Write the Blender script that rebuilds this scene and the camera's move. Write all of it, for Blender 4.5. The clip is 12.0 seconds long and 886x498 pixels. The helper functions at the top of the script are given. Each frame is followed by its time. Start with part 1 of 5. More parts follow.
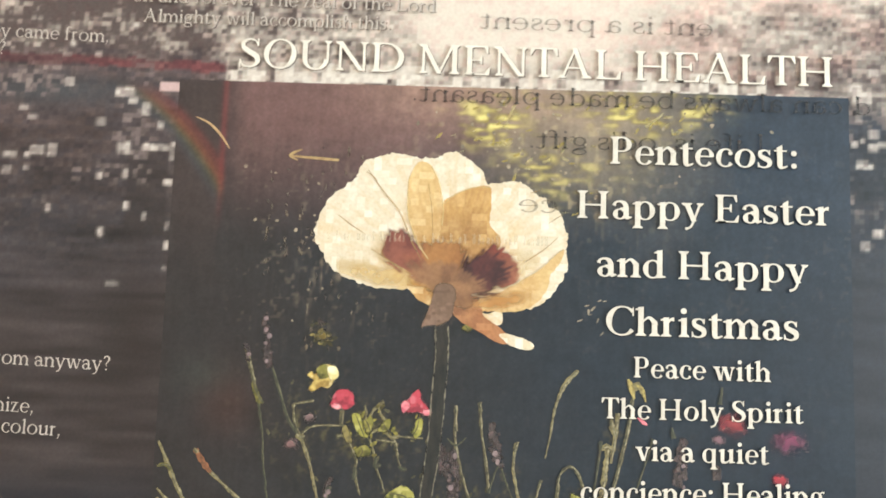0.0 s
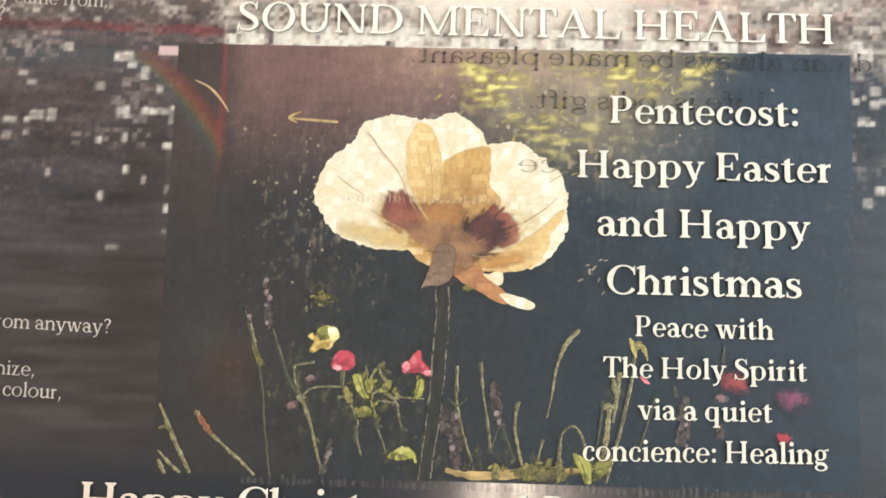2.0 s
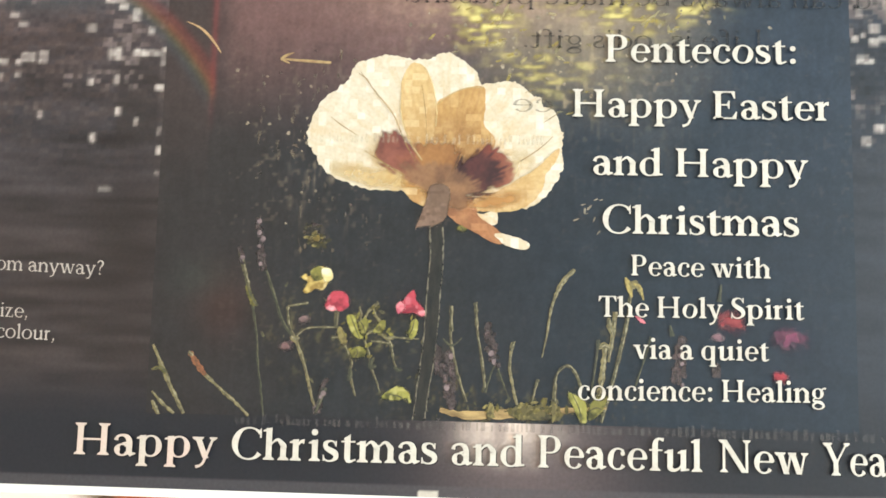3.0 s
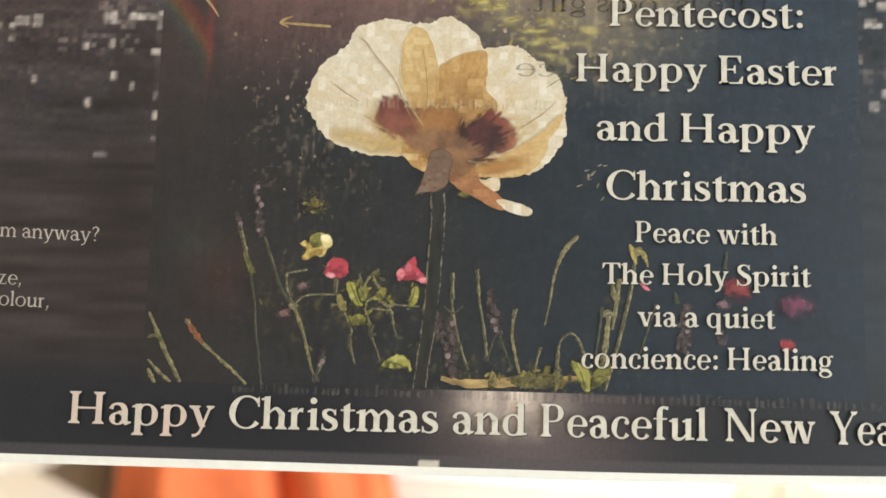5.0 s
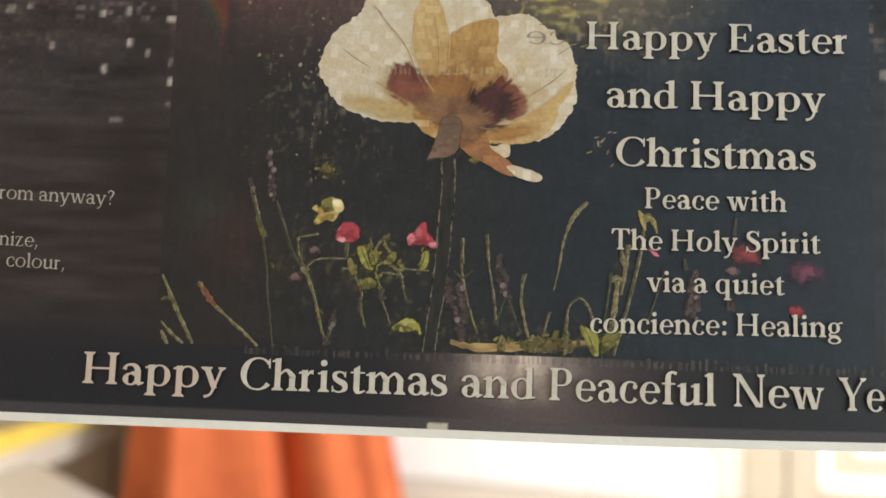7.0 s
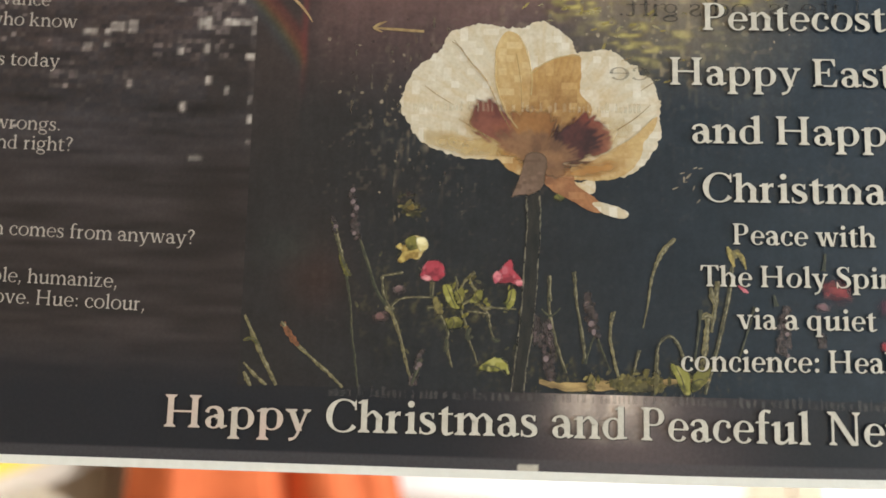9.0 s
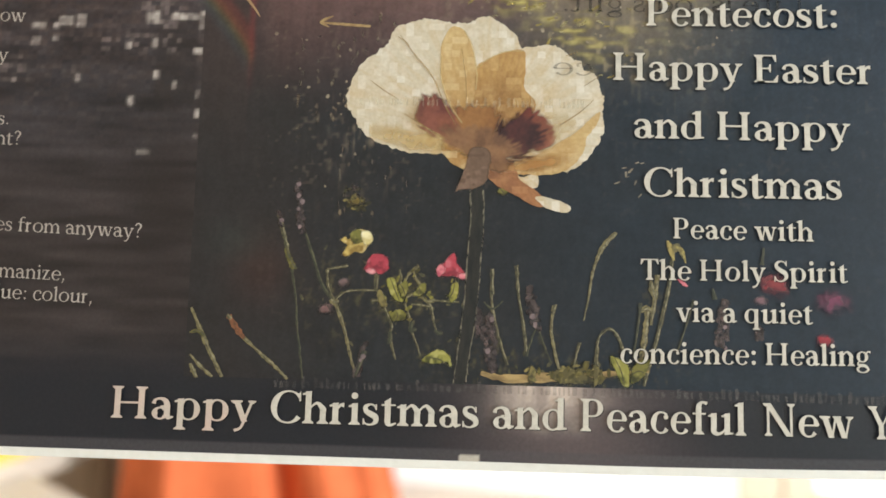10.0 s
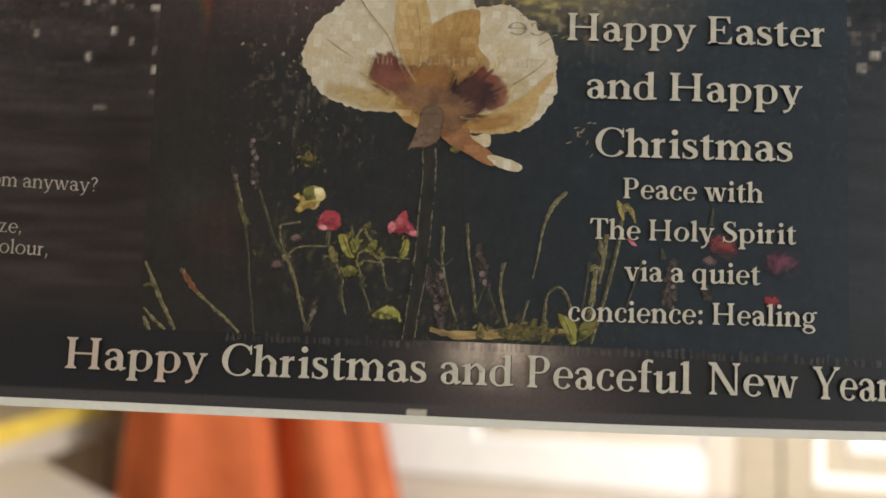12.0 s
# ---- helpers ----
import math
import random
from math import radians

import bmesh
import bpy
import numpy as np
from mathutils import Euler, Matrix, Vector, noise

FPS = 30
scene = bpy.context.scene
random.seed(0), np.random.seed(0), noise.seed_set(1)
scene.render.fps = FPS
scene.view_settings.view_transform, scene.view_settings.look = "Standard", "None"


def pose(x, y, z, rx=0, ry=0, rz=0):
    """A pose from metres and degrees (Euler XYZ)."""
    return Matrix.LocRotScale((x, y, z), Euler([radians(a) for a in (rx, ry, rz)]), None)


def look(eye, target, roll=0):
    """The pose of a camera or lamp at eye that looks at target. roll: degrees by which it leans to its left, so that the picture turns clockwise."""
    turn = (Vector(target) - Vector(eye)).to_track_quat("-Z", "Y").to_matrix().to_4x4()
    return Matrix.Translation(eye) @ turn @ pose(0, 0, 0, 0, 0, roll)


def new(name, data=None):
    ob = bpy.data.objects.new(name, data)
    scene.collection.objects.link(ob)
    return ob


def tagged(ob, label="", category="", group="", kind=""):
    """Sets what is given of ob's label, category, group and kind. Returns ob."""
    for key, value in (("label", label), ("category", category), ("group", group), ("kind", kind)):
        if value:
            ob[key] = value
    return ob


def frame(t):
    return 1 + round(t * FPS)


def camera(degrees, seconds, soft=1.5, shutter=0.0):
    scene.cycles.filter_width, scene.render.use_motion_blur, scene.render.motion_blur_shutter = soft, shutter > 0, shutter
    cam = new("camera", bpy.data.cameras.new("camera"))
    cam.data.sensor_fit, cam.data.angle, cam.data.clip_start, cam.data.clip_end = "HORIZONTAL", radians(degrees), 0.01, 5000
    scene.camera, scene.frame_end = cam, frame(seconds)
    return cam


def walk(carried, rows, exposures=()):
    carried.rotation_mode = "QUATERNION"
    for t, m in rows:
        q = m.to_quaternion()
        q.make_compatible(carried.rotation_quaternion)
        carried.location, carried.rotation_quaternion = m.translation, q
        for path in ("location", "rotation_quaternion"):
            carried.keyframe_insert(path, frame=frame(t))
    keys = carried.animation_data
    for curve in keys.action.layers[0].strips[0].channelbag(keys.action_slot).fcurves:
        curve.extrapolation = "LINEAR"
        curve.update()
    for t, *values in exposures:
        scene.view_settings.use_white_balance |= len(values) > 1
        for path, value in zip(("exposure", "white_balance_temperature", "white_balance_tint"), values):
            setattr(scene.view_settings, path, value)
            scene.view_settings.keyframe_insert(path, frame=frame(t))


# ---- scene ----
import itertools


# ======== camera and its way ========
LENS = 67.42
cam = camera(LENS, 12.0, soft=1.66)
cam.data.dof.use_dof = True
cam.data.dof.focus_distance = 0.1402
cam.data.dof.aperture_fstop = 6.8


def gaze(x, y, z, yaw, pitch, roll):
    """Eye in millimetres; yaw to the left, pitch up and roll in degrees."""
    a, b = radians(yaw), radians(pitch)
    eye = Vector((x, y, z)) / 1000
    ahead = Vector((-math.sin(a) * math.cos(b), math.cos(a) * math.cos(b), math.sin(b)))
    return look(eye, eye + ahead, roll)


PATH = [
    (0, 77.97, -145.85, 54.61, 0.986, 4.852, 1.934),
    (0.5, 79.35, -145.98, 55.44, 1.568, 4.595, 1.832),
    (1, 79.19, -144.77, 52.00, 1.951, 4.483, 1.548),
    (1.5, 74.83, -144.27, 47.95, 1.606, 4.843, 1.774),
    (2, 78.98, -144.65, 45.75, 1.297, 4.969, 1.530),
    (2.5, 79.61, -143.74, 40.24, 1.431, 4.983, 1.342),
    (3, 81.24, -142.65, 34.15, 1.583, 4.493, 1.387),
    (3.5, 81.73, -142.06, 30.71, 1.715, 4.866, 1.470),
    (3.7, 81.01, -141.53, 29.15, 1.507, 4.663, 1.504),
    (5.3, 80.71, -139.75, 27.12, 1.437, 4.457, 1.461),
    (5.5, 81.80, -140.88, 26.92, 1.985, 4.896, 1.521),
    (6, 82.72, -139.99, 26.11, 1.929, 4.716, 1.583),
    (6.5, 82.19, -140.12, 23.47, 2.108, 4.659, 1.628),
    (7, 80.52, -140.30, 19.08, 2.137, 4.738, 1.931),
    (8.8, 61.99, -143.28, 25.24, 2.659, 5.337, 1.874),
    (9, 61.19, -139.88, 23.85, 1.752, 5.899, 1.462),
    (9.5, 66.12, -140.58, 27.00, 1.644, 5.338, 1.439),
    (10, 72.59, -141.23, 24.48, 1.522, 5.151, 1.505),
    (10.5, 74.66, -141.29, 22.29, 1.800, 4.825, 1.736),
    (11, 84.93, -141.91, 17.59, 1.524, 4.934, 2.036),
    (11.5, 92.00, -142.15, 13.91, 1.535, 4.926, 2.189),
    (12, 84.36, -141.40, 17.45, 1.938, 4.425, 2.270),
]
walk(cam, [(t, gaze(*row)) for t, *row in PATH],
     exposures=[(0, 0.39, 6280, 9), (2.0, 0.42, 6180, 8), (2.5, 0.46, 6120, 8), (3.0, 0.42, 6120, 8), (3.5, 0.1, 6320, 9), (3.7, 0.05, 6350, 9), (5.5, -0.24, 6400, 9), (7.0, -0.62, 6500, 10),
                (9.0, -0.42, 6400, 9), (9.5, -0.28, 6350, 9), (10.0, -0.3, 6350, 9), (10.5, -0.64, 6500, 10), (11.0, -0.84, 6600, 10), (12.0, -1.02, 6750, 10)])

# ======== world and light ========
world = bpy.data.worlds.new("world")
scene.world = world
world.use_nodes = True
wn = world.node_tree.nodes
sky = wn.new("ShaderNodeTexSky")
sky.sky_type, sky.sun_disc, sky.sun_elevation, sky.sun_rotation = "NISHITA", False, radians(38), radians(70)
world.node_tree.links.new(sky.outputs[0], wn["Background"].inputs[0])
wn["Background"].inputs[1].default_value = 0.1

# the room, in metres, with the sheet's lower lettering at the origin
X0, X1, Y0, Y1, Z0, Z1 = -2.1, 1.9, -1.7, 2.3, -1.3, 1.2


def window_light(name, place, aim, size_x, size_y, watts, colour):
    lamp = bpy.data.lights.new(name, "AREA")
    lamp.shape, lamp.size, lamp.size_y, lamp.energy, lamp.color = "RECTANGLE", size_x, size_y, watts, colour
    ob = new(name, lamp)
    ob.matrix_world = look(place, aim)
    return tagged(ob, "area lamp in an added, unseen window opening", "light", kind="structure")


# Two unseen windows, added to light the sheet and the room behind it.
window_light("added_daylight_near", (X1 + 0.06, -0.9, 0.1), (0.0, -0.9, 0.1), 1.2, 1.4, 73, (0.81, 0.935, 1.0))
window_light("added_daylight_far", (X1 + 0.06, 0.55, -0.1), (-1.2, 2.2, -0.4), 0.9, 1.3, 150, (0.97, 0.97, 1.0))

# ======== materials ========
def srgb(r, g, b):
    return tuple((c / 255 / 12.92 if c <= 10 else ((c / 255 + 0.055) / 1.055) ** 2.4) for c in (r, g, b)) + (1.0,)


def base_material(name, rough, spec=0.28):
    m = bpy.data.materials.new(name)
    m.use_nodes = True
    n, l = m.node_tree.nodes, m.node_tree.links
    b = n["Principled BSDF"]
    b.inputs["Roughness"].default_value = rough
    b.inputs["Specular IOR Level"].default_value = spec
    return m, n, l, b


def coords(n, l):
    c = n.new("ShaderNodeTexCoord")
    return c.outputs["Object"]


def noise_node(n, l, vec, scale, detail=3.0, stretch=None):
    if stretch:
        mp = n.new("ShaderNodeMapping")
        mp.inputs["Scale"].default_value = stretch
        l.new(vec, mp.inputs[0])
        vec = mp.outputs[0]
    t = n.new("ShaderNodeTexNoise")
    t.inputs["Scale"].default_value, t.inputs["Detail"].default_value = scale, detail
    l.new(vec, t.inputs["Vector"])
    return t.outputs[0]


def mixed(n, l, fac, a, b, blend="MIX"):
    x = n.new("ShaderNodeMix")
    x.data_type, x.blend_type = "RGBA", blend
    for sock, v in ((x.inputs[0], fac), (x.inputs[6], a), (x.inputs[7], b)):
        if isinstance(v, (tuple, float, int)):
            sock.default_value = v
        else:
            l.new(v, sock)
    return x.outputs[2]


def ramped(n, l, fac, lo, hi):
    r = n.new("ShaderNodeMapRange")
    r.inputs["From Min"].default_value, r.inputs["From Max"].default_value = lo, hi
    l.new(fac, r.inputs[0])
    return r.outputs[0]


def bumped(n, l, b, height, strength, distance):
    k = n.new("ShaderNodeBump")
    k.inputs["Strength"].default_value, k.inputs["Distance"].default_value = strength, distance
    l.new(height, k.inputs["Height"])
    l.new(k.outputs[0], b.inputs["Normal"])


GLOSS = 0.33


def ink(name, colour, other=None, size=2.5, stretch=None, alpha=1.0, contrast=(0.35, 0.65), vary=0.0):
    """Printed ink: two tones that wander at the given size in millimetres, with the fine grain of the print."""
    m, n, l, b = base_material(name, GLOSS)
    v = coords(n, l)
    a, c = srgb(*colour), srgb(*(other or colour))
    tone = mixed(n, l, ramped(n, l, noise_node(n, l, v, 1000 / size, 4, stretch), *contrast), a, c)
    if vary:
        geo = n.new("ShaderNodeNewGeometry")
        tone = mixed(n, l, ramped(n, l, geo.outputs["Random Per Island"], 0.0, 1 / vary), tone, srgb(*[0.45 * k + 12 for k in colour]))
    grain = mixed(n, l, 0.3, tone, noise_node(n, l, v, 3000, 1), "SOFT_LIGHT")
    l.new(grain, b.inputs["Base Color"])
    bumped(n, l, b, noise_node(n, l, v, 900, 2), 0.08, 0.0002)
    if alpha < 1:
        b.inputs["Alpha"].default_value = alpha
    return m


def picture_ink(name, sheer=False):
    """Ink whose colour is laid down cell by cell on the sheet; a sheer one thins out where its cover does."""
    m, n, l, b = base_material(name, GLOSS)
    v = coords(n, l)
    at = n.new("ShaderNodeAttribute")
    at.attribute_name = "print"
    tone = mixed(n, l, 0.28, at.outputs["Color"], noise_node(n, l, v, 1300, 3), "SOFT_LIGHT")
    l.new(tone, b.inputs["Base Color"])
    if sheer:
        l.new(at.outputs["Alpha"], b.inputs["Alpha"])
    bumped(n, l, b, noise_node(n, l, v, 900, 2), 0.08, 0.0002)
    return m


def petal_ink(name, inner, outer, pale, centre, reach):
    """Petal colour from the heart of the flower outwards, with fine radial veins, pale blotches and square flecks of light."""
    m, n, l, b = base_material(name, GLOSS)
    v = coords(n, l)
    off = n.new("ShaderNodeVectorMath")
    off.operation = "SUBTRACT"
    l.new(v, off.inputs[0])
    off.inputs[1].default_value = (centre[0] / 1000, 0, centre[1] / 1000)
    far = n.new("ShaderNodeVectorMath")
    far.operation = "LENGTH"
    l.new(off.outputs[0], far.inputs[0])
    sep = n.new("ShaderNodeSeparateXYZ")
    l.new(off.outputs[0], sep.inputs[0])
    turn = n.new("ShaderNodeMath")
    turn.operation = "ARCTAN2"
    l.new(sep.outputs["Z"], turn.inputs[0])
    l.new(sep.outputs["X"], turn.inputs[1])
    polar = n.new("ShaderNodeCombineXYZ")
    l.new(turn.outputs[0], polar.inputs[0])
    l.new(far.outputs["Value"], polar.inputs[1])
    way = ramped(n, l, far.outputs["Value"], 0.2 * reach / 1000, reach / 1000)
    wander = n.new("ShaderNodeMath")
    wander.operation = "MULTIPLY_ADD"
    l.new(noise_node(n, l, v, 230, 4), wander.inputs[0])
    wander.inputs[1].default_value = 0.9
    l.new(way, wander.inputs[2])
    tone = mixed(n, l, ramped(n, l, wander.outputs[0], 0.45, 1.3), srgb(*inner), srgb(*outer))
    tone = mixed(n, l, ramped(n, l, noise_node(n, l, v, 300, 3), 0.5, 0.9), tone, srgb(*pale))
    thin = ramped(n, l, noise_node(n, l, v, 120, 2), 0.5, 0.7)
    tone = mixed(n, l, thin, tone, mixed(n, l, 0.25, tone, srgb(*inner)))
    vein = ramped(n, l, noise_node(n, l, polar.outputs[0], 1.0, 5, (17, 130, 1)), 0.36, 0.56)
    tone = mixed(n, l, vein, mixed(n, l, 0.28, tone, srgb(*inner)), tone)
    snap = n.new("ShaderNodeVectorMath")
    snap.operation = "SNAP"
    l.new(v, snap.inputs[0])
    snap.inputs[1].default_value = (0.0017, 10, 0.0015)
    white = n.new("ShaderNodeTexWhiteNoise")
    l.new(snap.outputs[0], white.inputs["Vector"])
    fleck = ramped(n, l, white.outputs["Value"], 0.68, 1.25)
    tone = mixed(n, l, fleck, tone, srgb(*pale))
    l.new(mixed(n, l, 0.35, tone, noise_node(n, l, v, 1500, 3), "SOFT_LIGHT"), b.inputs["Base Color"])
    bumped(n, l, b, noise_node(n, l, v, 900, 2), 0.08, 0.0002)
    return m


def plain(name, colour, other, scale, rough, bump=0.2, stretch=None, metal=0.0, spec=0.4):
    m, n, l, b = base_material(name, rough, spec)
    v = coords(n, l)
    big = ramped(n, l, noise_node(n, l, v, scale, 5, stretch), 0.35, 0.65)
    small = noise_node(n, l, v, scale * 9, 3, stretch)
    tone = mixed(n, l, big, colour + (1,), other + (1,))
    l.new(mixed(n, l, 0.25, tone, small, "SOFT_LIGHT"), b.inputs["Base Color"])
    b.inputs["Metallic"].default_value = metal
    bumped(n, l, b, small, bump, 0.004)
    return m


paper = plain("paper", (0.76, 0.74, 0.68), (0.72, 0.70, 0.64), 60, 0.6, 0.05)
wall_paint = plain("wall_paint", (0.74, 0.70, 0.62), (0.68, 0.64, 0.56), 3, 0.7, 0.1)
brown_paint = plain("brown_paint", (0.62, 0.51, 0.38), (0.55, 0.44, 0.32), 3, 0.6, 0.15)
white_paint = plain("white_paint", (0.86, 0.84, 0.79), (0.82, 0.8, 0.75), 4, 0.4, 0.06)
# Cream and pale stand for less light on the wardrobe's right side and recesses.
cream_dim_paint = plain("cream_dim_paint", (0.45, 0.38, 0.27), (0.41, 0.34, 0.235), 4, 0.4, 0.06)
pale_dim_paint = plain("pale_dim_paint", (0.66, 0.58, 0.48), (0.62, 0.54, 0.44), 4, 0.4, 0.06)
ceiling_paint = plain("ceiling_paint", (0.8, 0.79, 0.76), (0.76, 0.75, 0.72), 4, 0.8, 0.1)
floor_wood = plain("floor_wood", (0.28, 0.17, 0.09), (0.2, 0.12, 0.06), 5, 0.4, 0.15, (1, 12, 1))
brown_wood = plain("brown_wood", (0.44, 0.34, 0.23), (0.37, 0.28, 0.19), 6, 0.4, 0.15, (10, 1, 1))
orange_cloth = plain("orange_cloth", (0.58, 0.137, 0.043), (0.49, 0.108, 0.033), 9, 0.85, 0.3)
yellow_edge = plain("yellow_edge", (0.80, 0.60, 0.10), (0.70, 0.50, 0.08), 14, 0.9, 0.3)
beige_top = plain("beige_top", (0.6, 0.54, 0.38), (0.55, 0.48, 0.33), 5, 0.35, 0.05)
brass = plain("brass", (0.62, 0.43, 0.12), (0.5, 0.34, 0.1), 30, 0.3, 0.03, None, 1.0)
cord_fibre = plain("cord_fibre", (0.5, 0.46, 0.38), (0.4, 0.36, 0.3), 200, 0.9)

# ======== building helpers ========
def mesh_of(name, verts, faces):
    me = bpy.data.meshes.new(name)
    me.from_pydata(verts, [], faces)
    me.update()
    return me


def part(name, me, material, parent, label=""):
    """One mesh object under a thing or a part."""
    if isinstance(me, bmesh.types.BMesh):
        data = bpy.data.meshes.new(name)
        bmesh.ops.recalc_face_normals(me, faces=me.faces)
        me.to_mesh(data)
        me.free()
        me = data
    me.materials.clear()
    me.materials.append(material)
    ob = new(name, me)
    if parent is not None:
        ob.parent = parent
    if label:
        ob["label"] = label
    return ob


def thing(name, place, label, category, group="", kind=""):
    ob = new(name)
    ob.empty_display_size = 0.05
    ob.location = place
    return tagged(ob, label, category, group, kind)


def box_bm(x0, x1, y0, y1, z0, z1, bevel=0.0, bm=None):
    own = bm is None
    bm = bm or bmesh.new()
    vs = bmesh.ops.create_cube(bm, size=1)["verts"]
    for v in vs:
        v.co = Vector(((x0 + x1) / 2 + v.co.x * (x1 - x0), (y0 + y1) / 2 + v.co.y * (y1 - y0), (z0 + z1) / 2 + v.co.z * (z1 - z0)))
    if bevel:
        bmesh.ops.bevel(bm, geom=list({e for v in vs for e in v.link_edges}), offset=bevel, segments=2, affect="EDGES")
    return bm


# ======== the room ========
def slab(name, material, pieces, label, category):
    ob = part(name, box_bm(*pieces[0]), material, None)
    for p in pieces[1:]:
        bm = bmesh.new()
        bm.from_mesh(ob.data)
        box_bm(*p, bm=bm)
        bm.to_mesh(ob.data)
        bm.free()
    return tagged(ob, label, category, kind="structure")


W = 0.12
slab("floor", floor_wood, [(X0 - W, X1 + W, Y0 - W, Y1 + W, Z0 - 0.1, Z0)], "brown wooden floor of the room", "floor")
slab("ceiling", ceiling_paint, [(X0 - W, X1 + W, Y0 - W, Y1 + W, Z1, Z1 + 0.1)], "plain white painted ceiling", "ceiling")
slab("wall_north", wall_paint, [(-0.6, X1 + W, Y1, Y1 + W, Z0, Z1)], "bright cream painted wall behind the wardrobe", "wall")
slab("wall_north_brown", brown_paint, [(X0 - W, -0.6, Y1, Y1 + W, Z0, Z1)], "dull brown painted stretch of wall", "wall")
slab("wall_west", brown_paint, [(X0 - W, X0, Y0, Y1, Z0, Z1)], "dull brown painted side wall", "wall")
slab("wall_south", wall_paint, [(X0, X1, Y0 - W, Y0, Z0, Z1)], "cream painted wall behind the viewer", "wall")
# The two openings are added for the area lamps.
slab("wall_east", wall_paint, [(X1, X1 + W, Y0, -1.5, Z0, Z1), (X1, X1 + W, -0.3, 0.05, Z0, Z1), (X1, X1 + W, 1.05, Y1, Z0, Z1), (X1, X1 + W, -1.5, -0.3, Z0, -0.6), (X1, X1 + W, -1.5, -0.3, 0.8, Z1),
                              (X1, X1 + W, 0.05, 1.05, Z0, -0.75), (X1, X1 + W, 0.05, 1.05, 0.55, Z1)],
     "cream painted side wall with two added, unseen window openings", "wall")

# ======== lettering: an upright serif alphabet drawn with a broad pen ========
def smooth(points, steps=6, closed=False):
    """A Catmull-Rom curve through the points."""
    n, out = len(points), []
    for i in range(n if closed else n - 1):
        if closed:
            p = [points[(i + k) % n] for k in (-1, 0, 1, 2)]
        else:
            p = [points[min(max(i + k, 0), n - 1)] for k in (-1, 0, 1, 2)]
        for s in range(steps):
            t = s / steps
            out.append(tuple(0.5 * (2 * b + (c - a) * t + (2 * a - 5 * b + 4 * c - d) * t * t + (3 * b - a - 3 * c + d) * t ** 3) for a, b, c, d in zip(*p)))
    if not closed:
        out.append(tuple(points[-1]))
    return out


def ribbon(points, widths, steps=6):
    """Quads along a smooth line of changing width."""
    line = smooth([(*p, w) for p, w in zip(points, widths)], steps)
    rails = []
    for i, (x, y, w) in enumerate(line):
        a, b = line[max(i - 1, 0)], line[min(i + 1, len(line) - 1)]
        dx, dy = b[0] - a[0], b[1] - a[1]
        d = math.hypot(dx, dy) or 1
        rails.append(((x - dy / d * w / 2, y + dx / d * w / 2), (x + dy / d * w / 2, y - dx / d * w / 2)))
    return [[p[0], p[1], q[1], q[0]] for p, q in zip(rails, rails[1:])]


class Pen:
    """Collects the strokes of one letter, in units of the capitals' height."""

    def __init__(self, stem, thin, serif):
        self.w, self.t, self.s, self.strokes = stem, thin, serif, []

    def poly(self, *pts):
        self.strokes.append([list(pts)])

    def rect(self, x0, y0, x1, y1):
        self.poly((x0, y0), (x1, y0), (x1, y1), (x0, y1))

    def foot(self, x, w, y=0.0, left=1.0, right=1.0):
        s, t = self.s, self.t
        self.poly((x - s * left, y), (x + w + s * right, y), (x + w + s * right, y + t * 0.7), (x + w, y + t * 2), (x, y + t * 2), (x - s * left, y + t * 0.7))

    def head(self, x, w, y=1.0, left=1.0, right=1.0):
        s, t = self.s, self.t
        self.poly((x - s * left, y), (x - s * left, y - t * 0.7), (x, y - t * 2), (x + w, y - t * 2), (x + w + s * right, y - t * 0.7), (x + w + s * right, y))

    def flag(self, x, w, y):
        s = self.s
        self.poly((x - s * 1.2, y - 0.115), (x - s * 1.1, y - 0.065), (x + w, y + 0.02), (x + w, y - 0.2), (x, y - 0.2), (x, y - 0.115))

    def stem(self, x, y0, y1, marks="fh", w=None):
        w = w or self.w
        self.rect(x, y0, x + w, y1)
        if "f" in marks:
            self.foot(x, w, y0)
        if "h" in marks:
            self.head(x, w, y1)
        if "g" in marks:
            self.flag(x, w, y1)

    def ring(self, cx, cy, rx, ry, tx, ty, a0=0, a1=360, tilt=0.0):
        n = max(8, int(abs(a1 - a0) / 12))
        quads, last = [], None
        for i in range(n + 1):
            a = radians(a0 + (a1 - a0) * i / n)
            c, s = math.cos(a), math.sin(a)
            th = abs(math.cos(a + tilt))
            t = ty + (tx - ty) * th ** 1.5
            o, k = (cx + rx * c, cy + ry * s), (cx + max(rx - t, 0.01) * c, cy + max(ry - (ty + (t - ty) * abs(c)), 0.01) * s)
            if last:
                quads.append([last[0], o, k, last[1]])
            last = (o, k)
        self.strokes.append(quads)

    def slant(self, x0, y0, x1, y1, w):
        self.poly((x0, y0), (x0 + w, y0), (x1 + w, y1), (x1, y1))

    def line(self, points, widths, steps=5):
        self.strokes.append(ribbon(points, widths, steps))

    def dot(self, cx, cy, r):
        self.poly(*[(cx + r * math.cos(a * math.tau / 10), cy + r * math.sin(a * math.tau / 10)) for a in range(10)])

    def arch(self, x, x2, y=0.66):
        w, t = self.w, self.t
        self.line([(x + w * 0.7, y - 0.2), (x + w + 0.1, y - 0.05), ((x + w + x2) / 2 + 0.08, y - 0.035), (x2 + w / 2, y - 0.2), (x2 + w / 2, y - 0.26)], [t, t * 1.3, t * 2, w, w])
        self.stem(x2, 0, y - 0.25, "f")


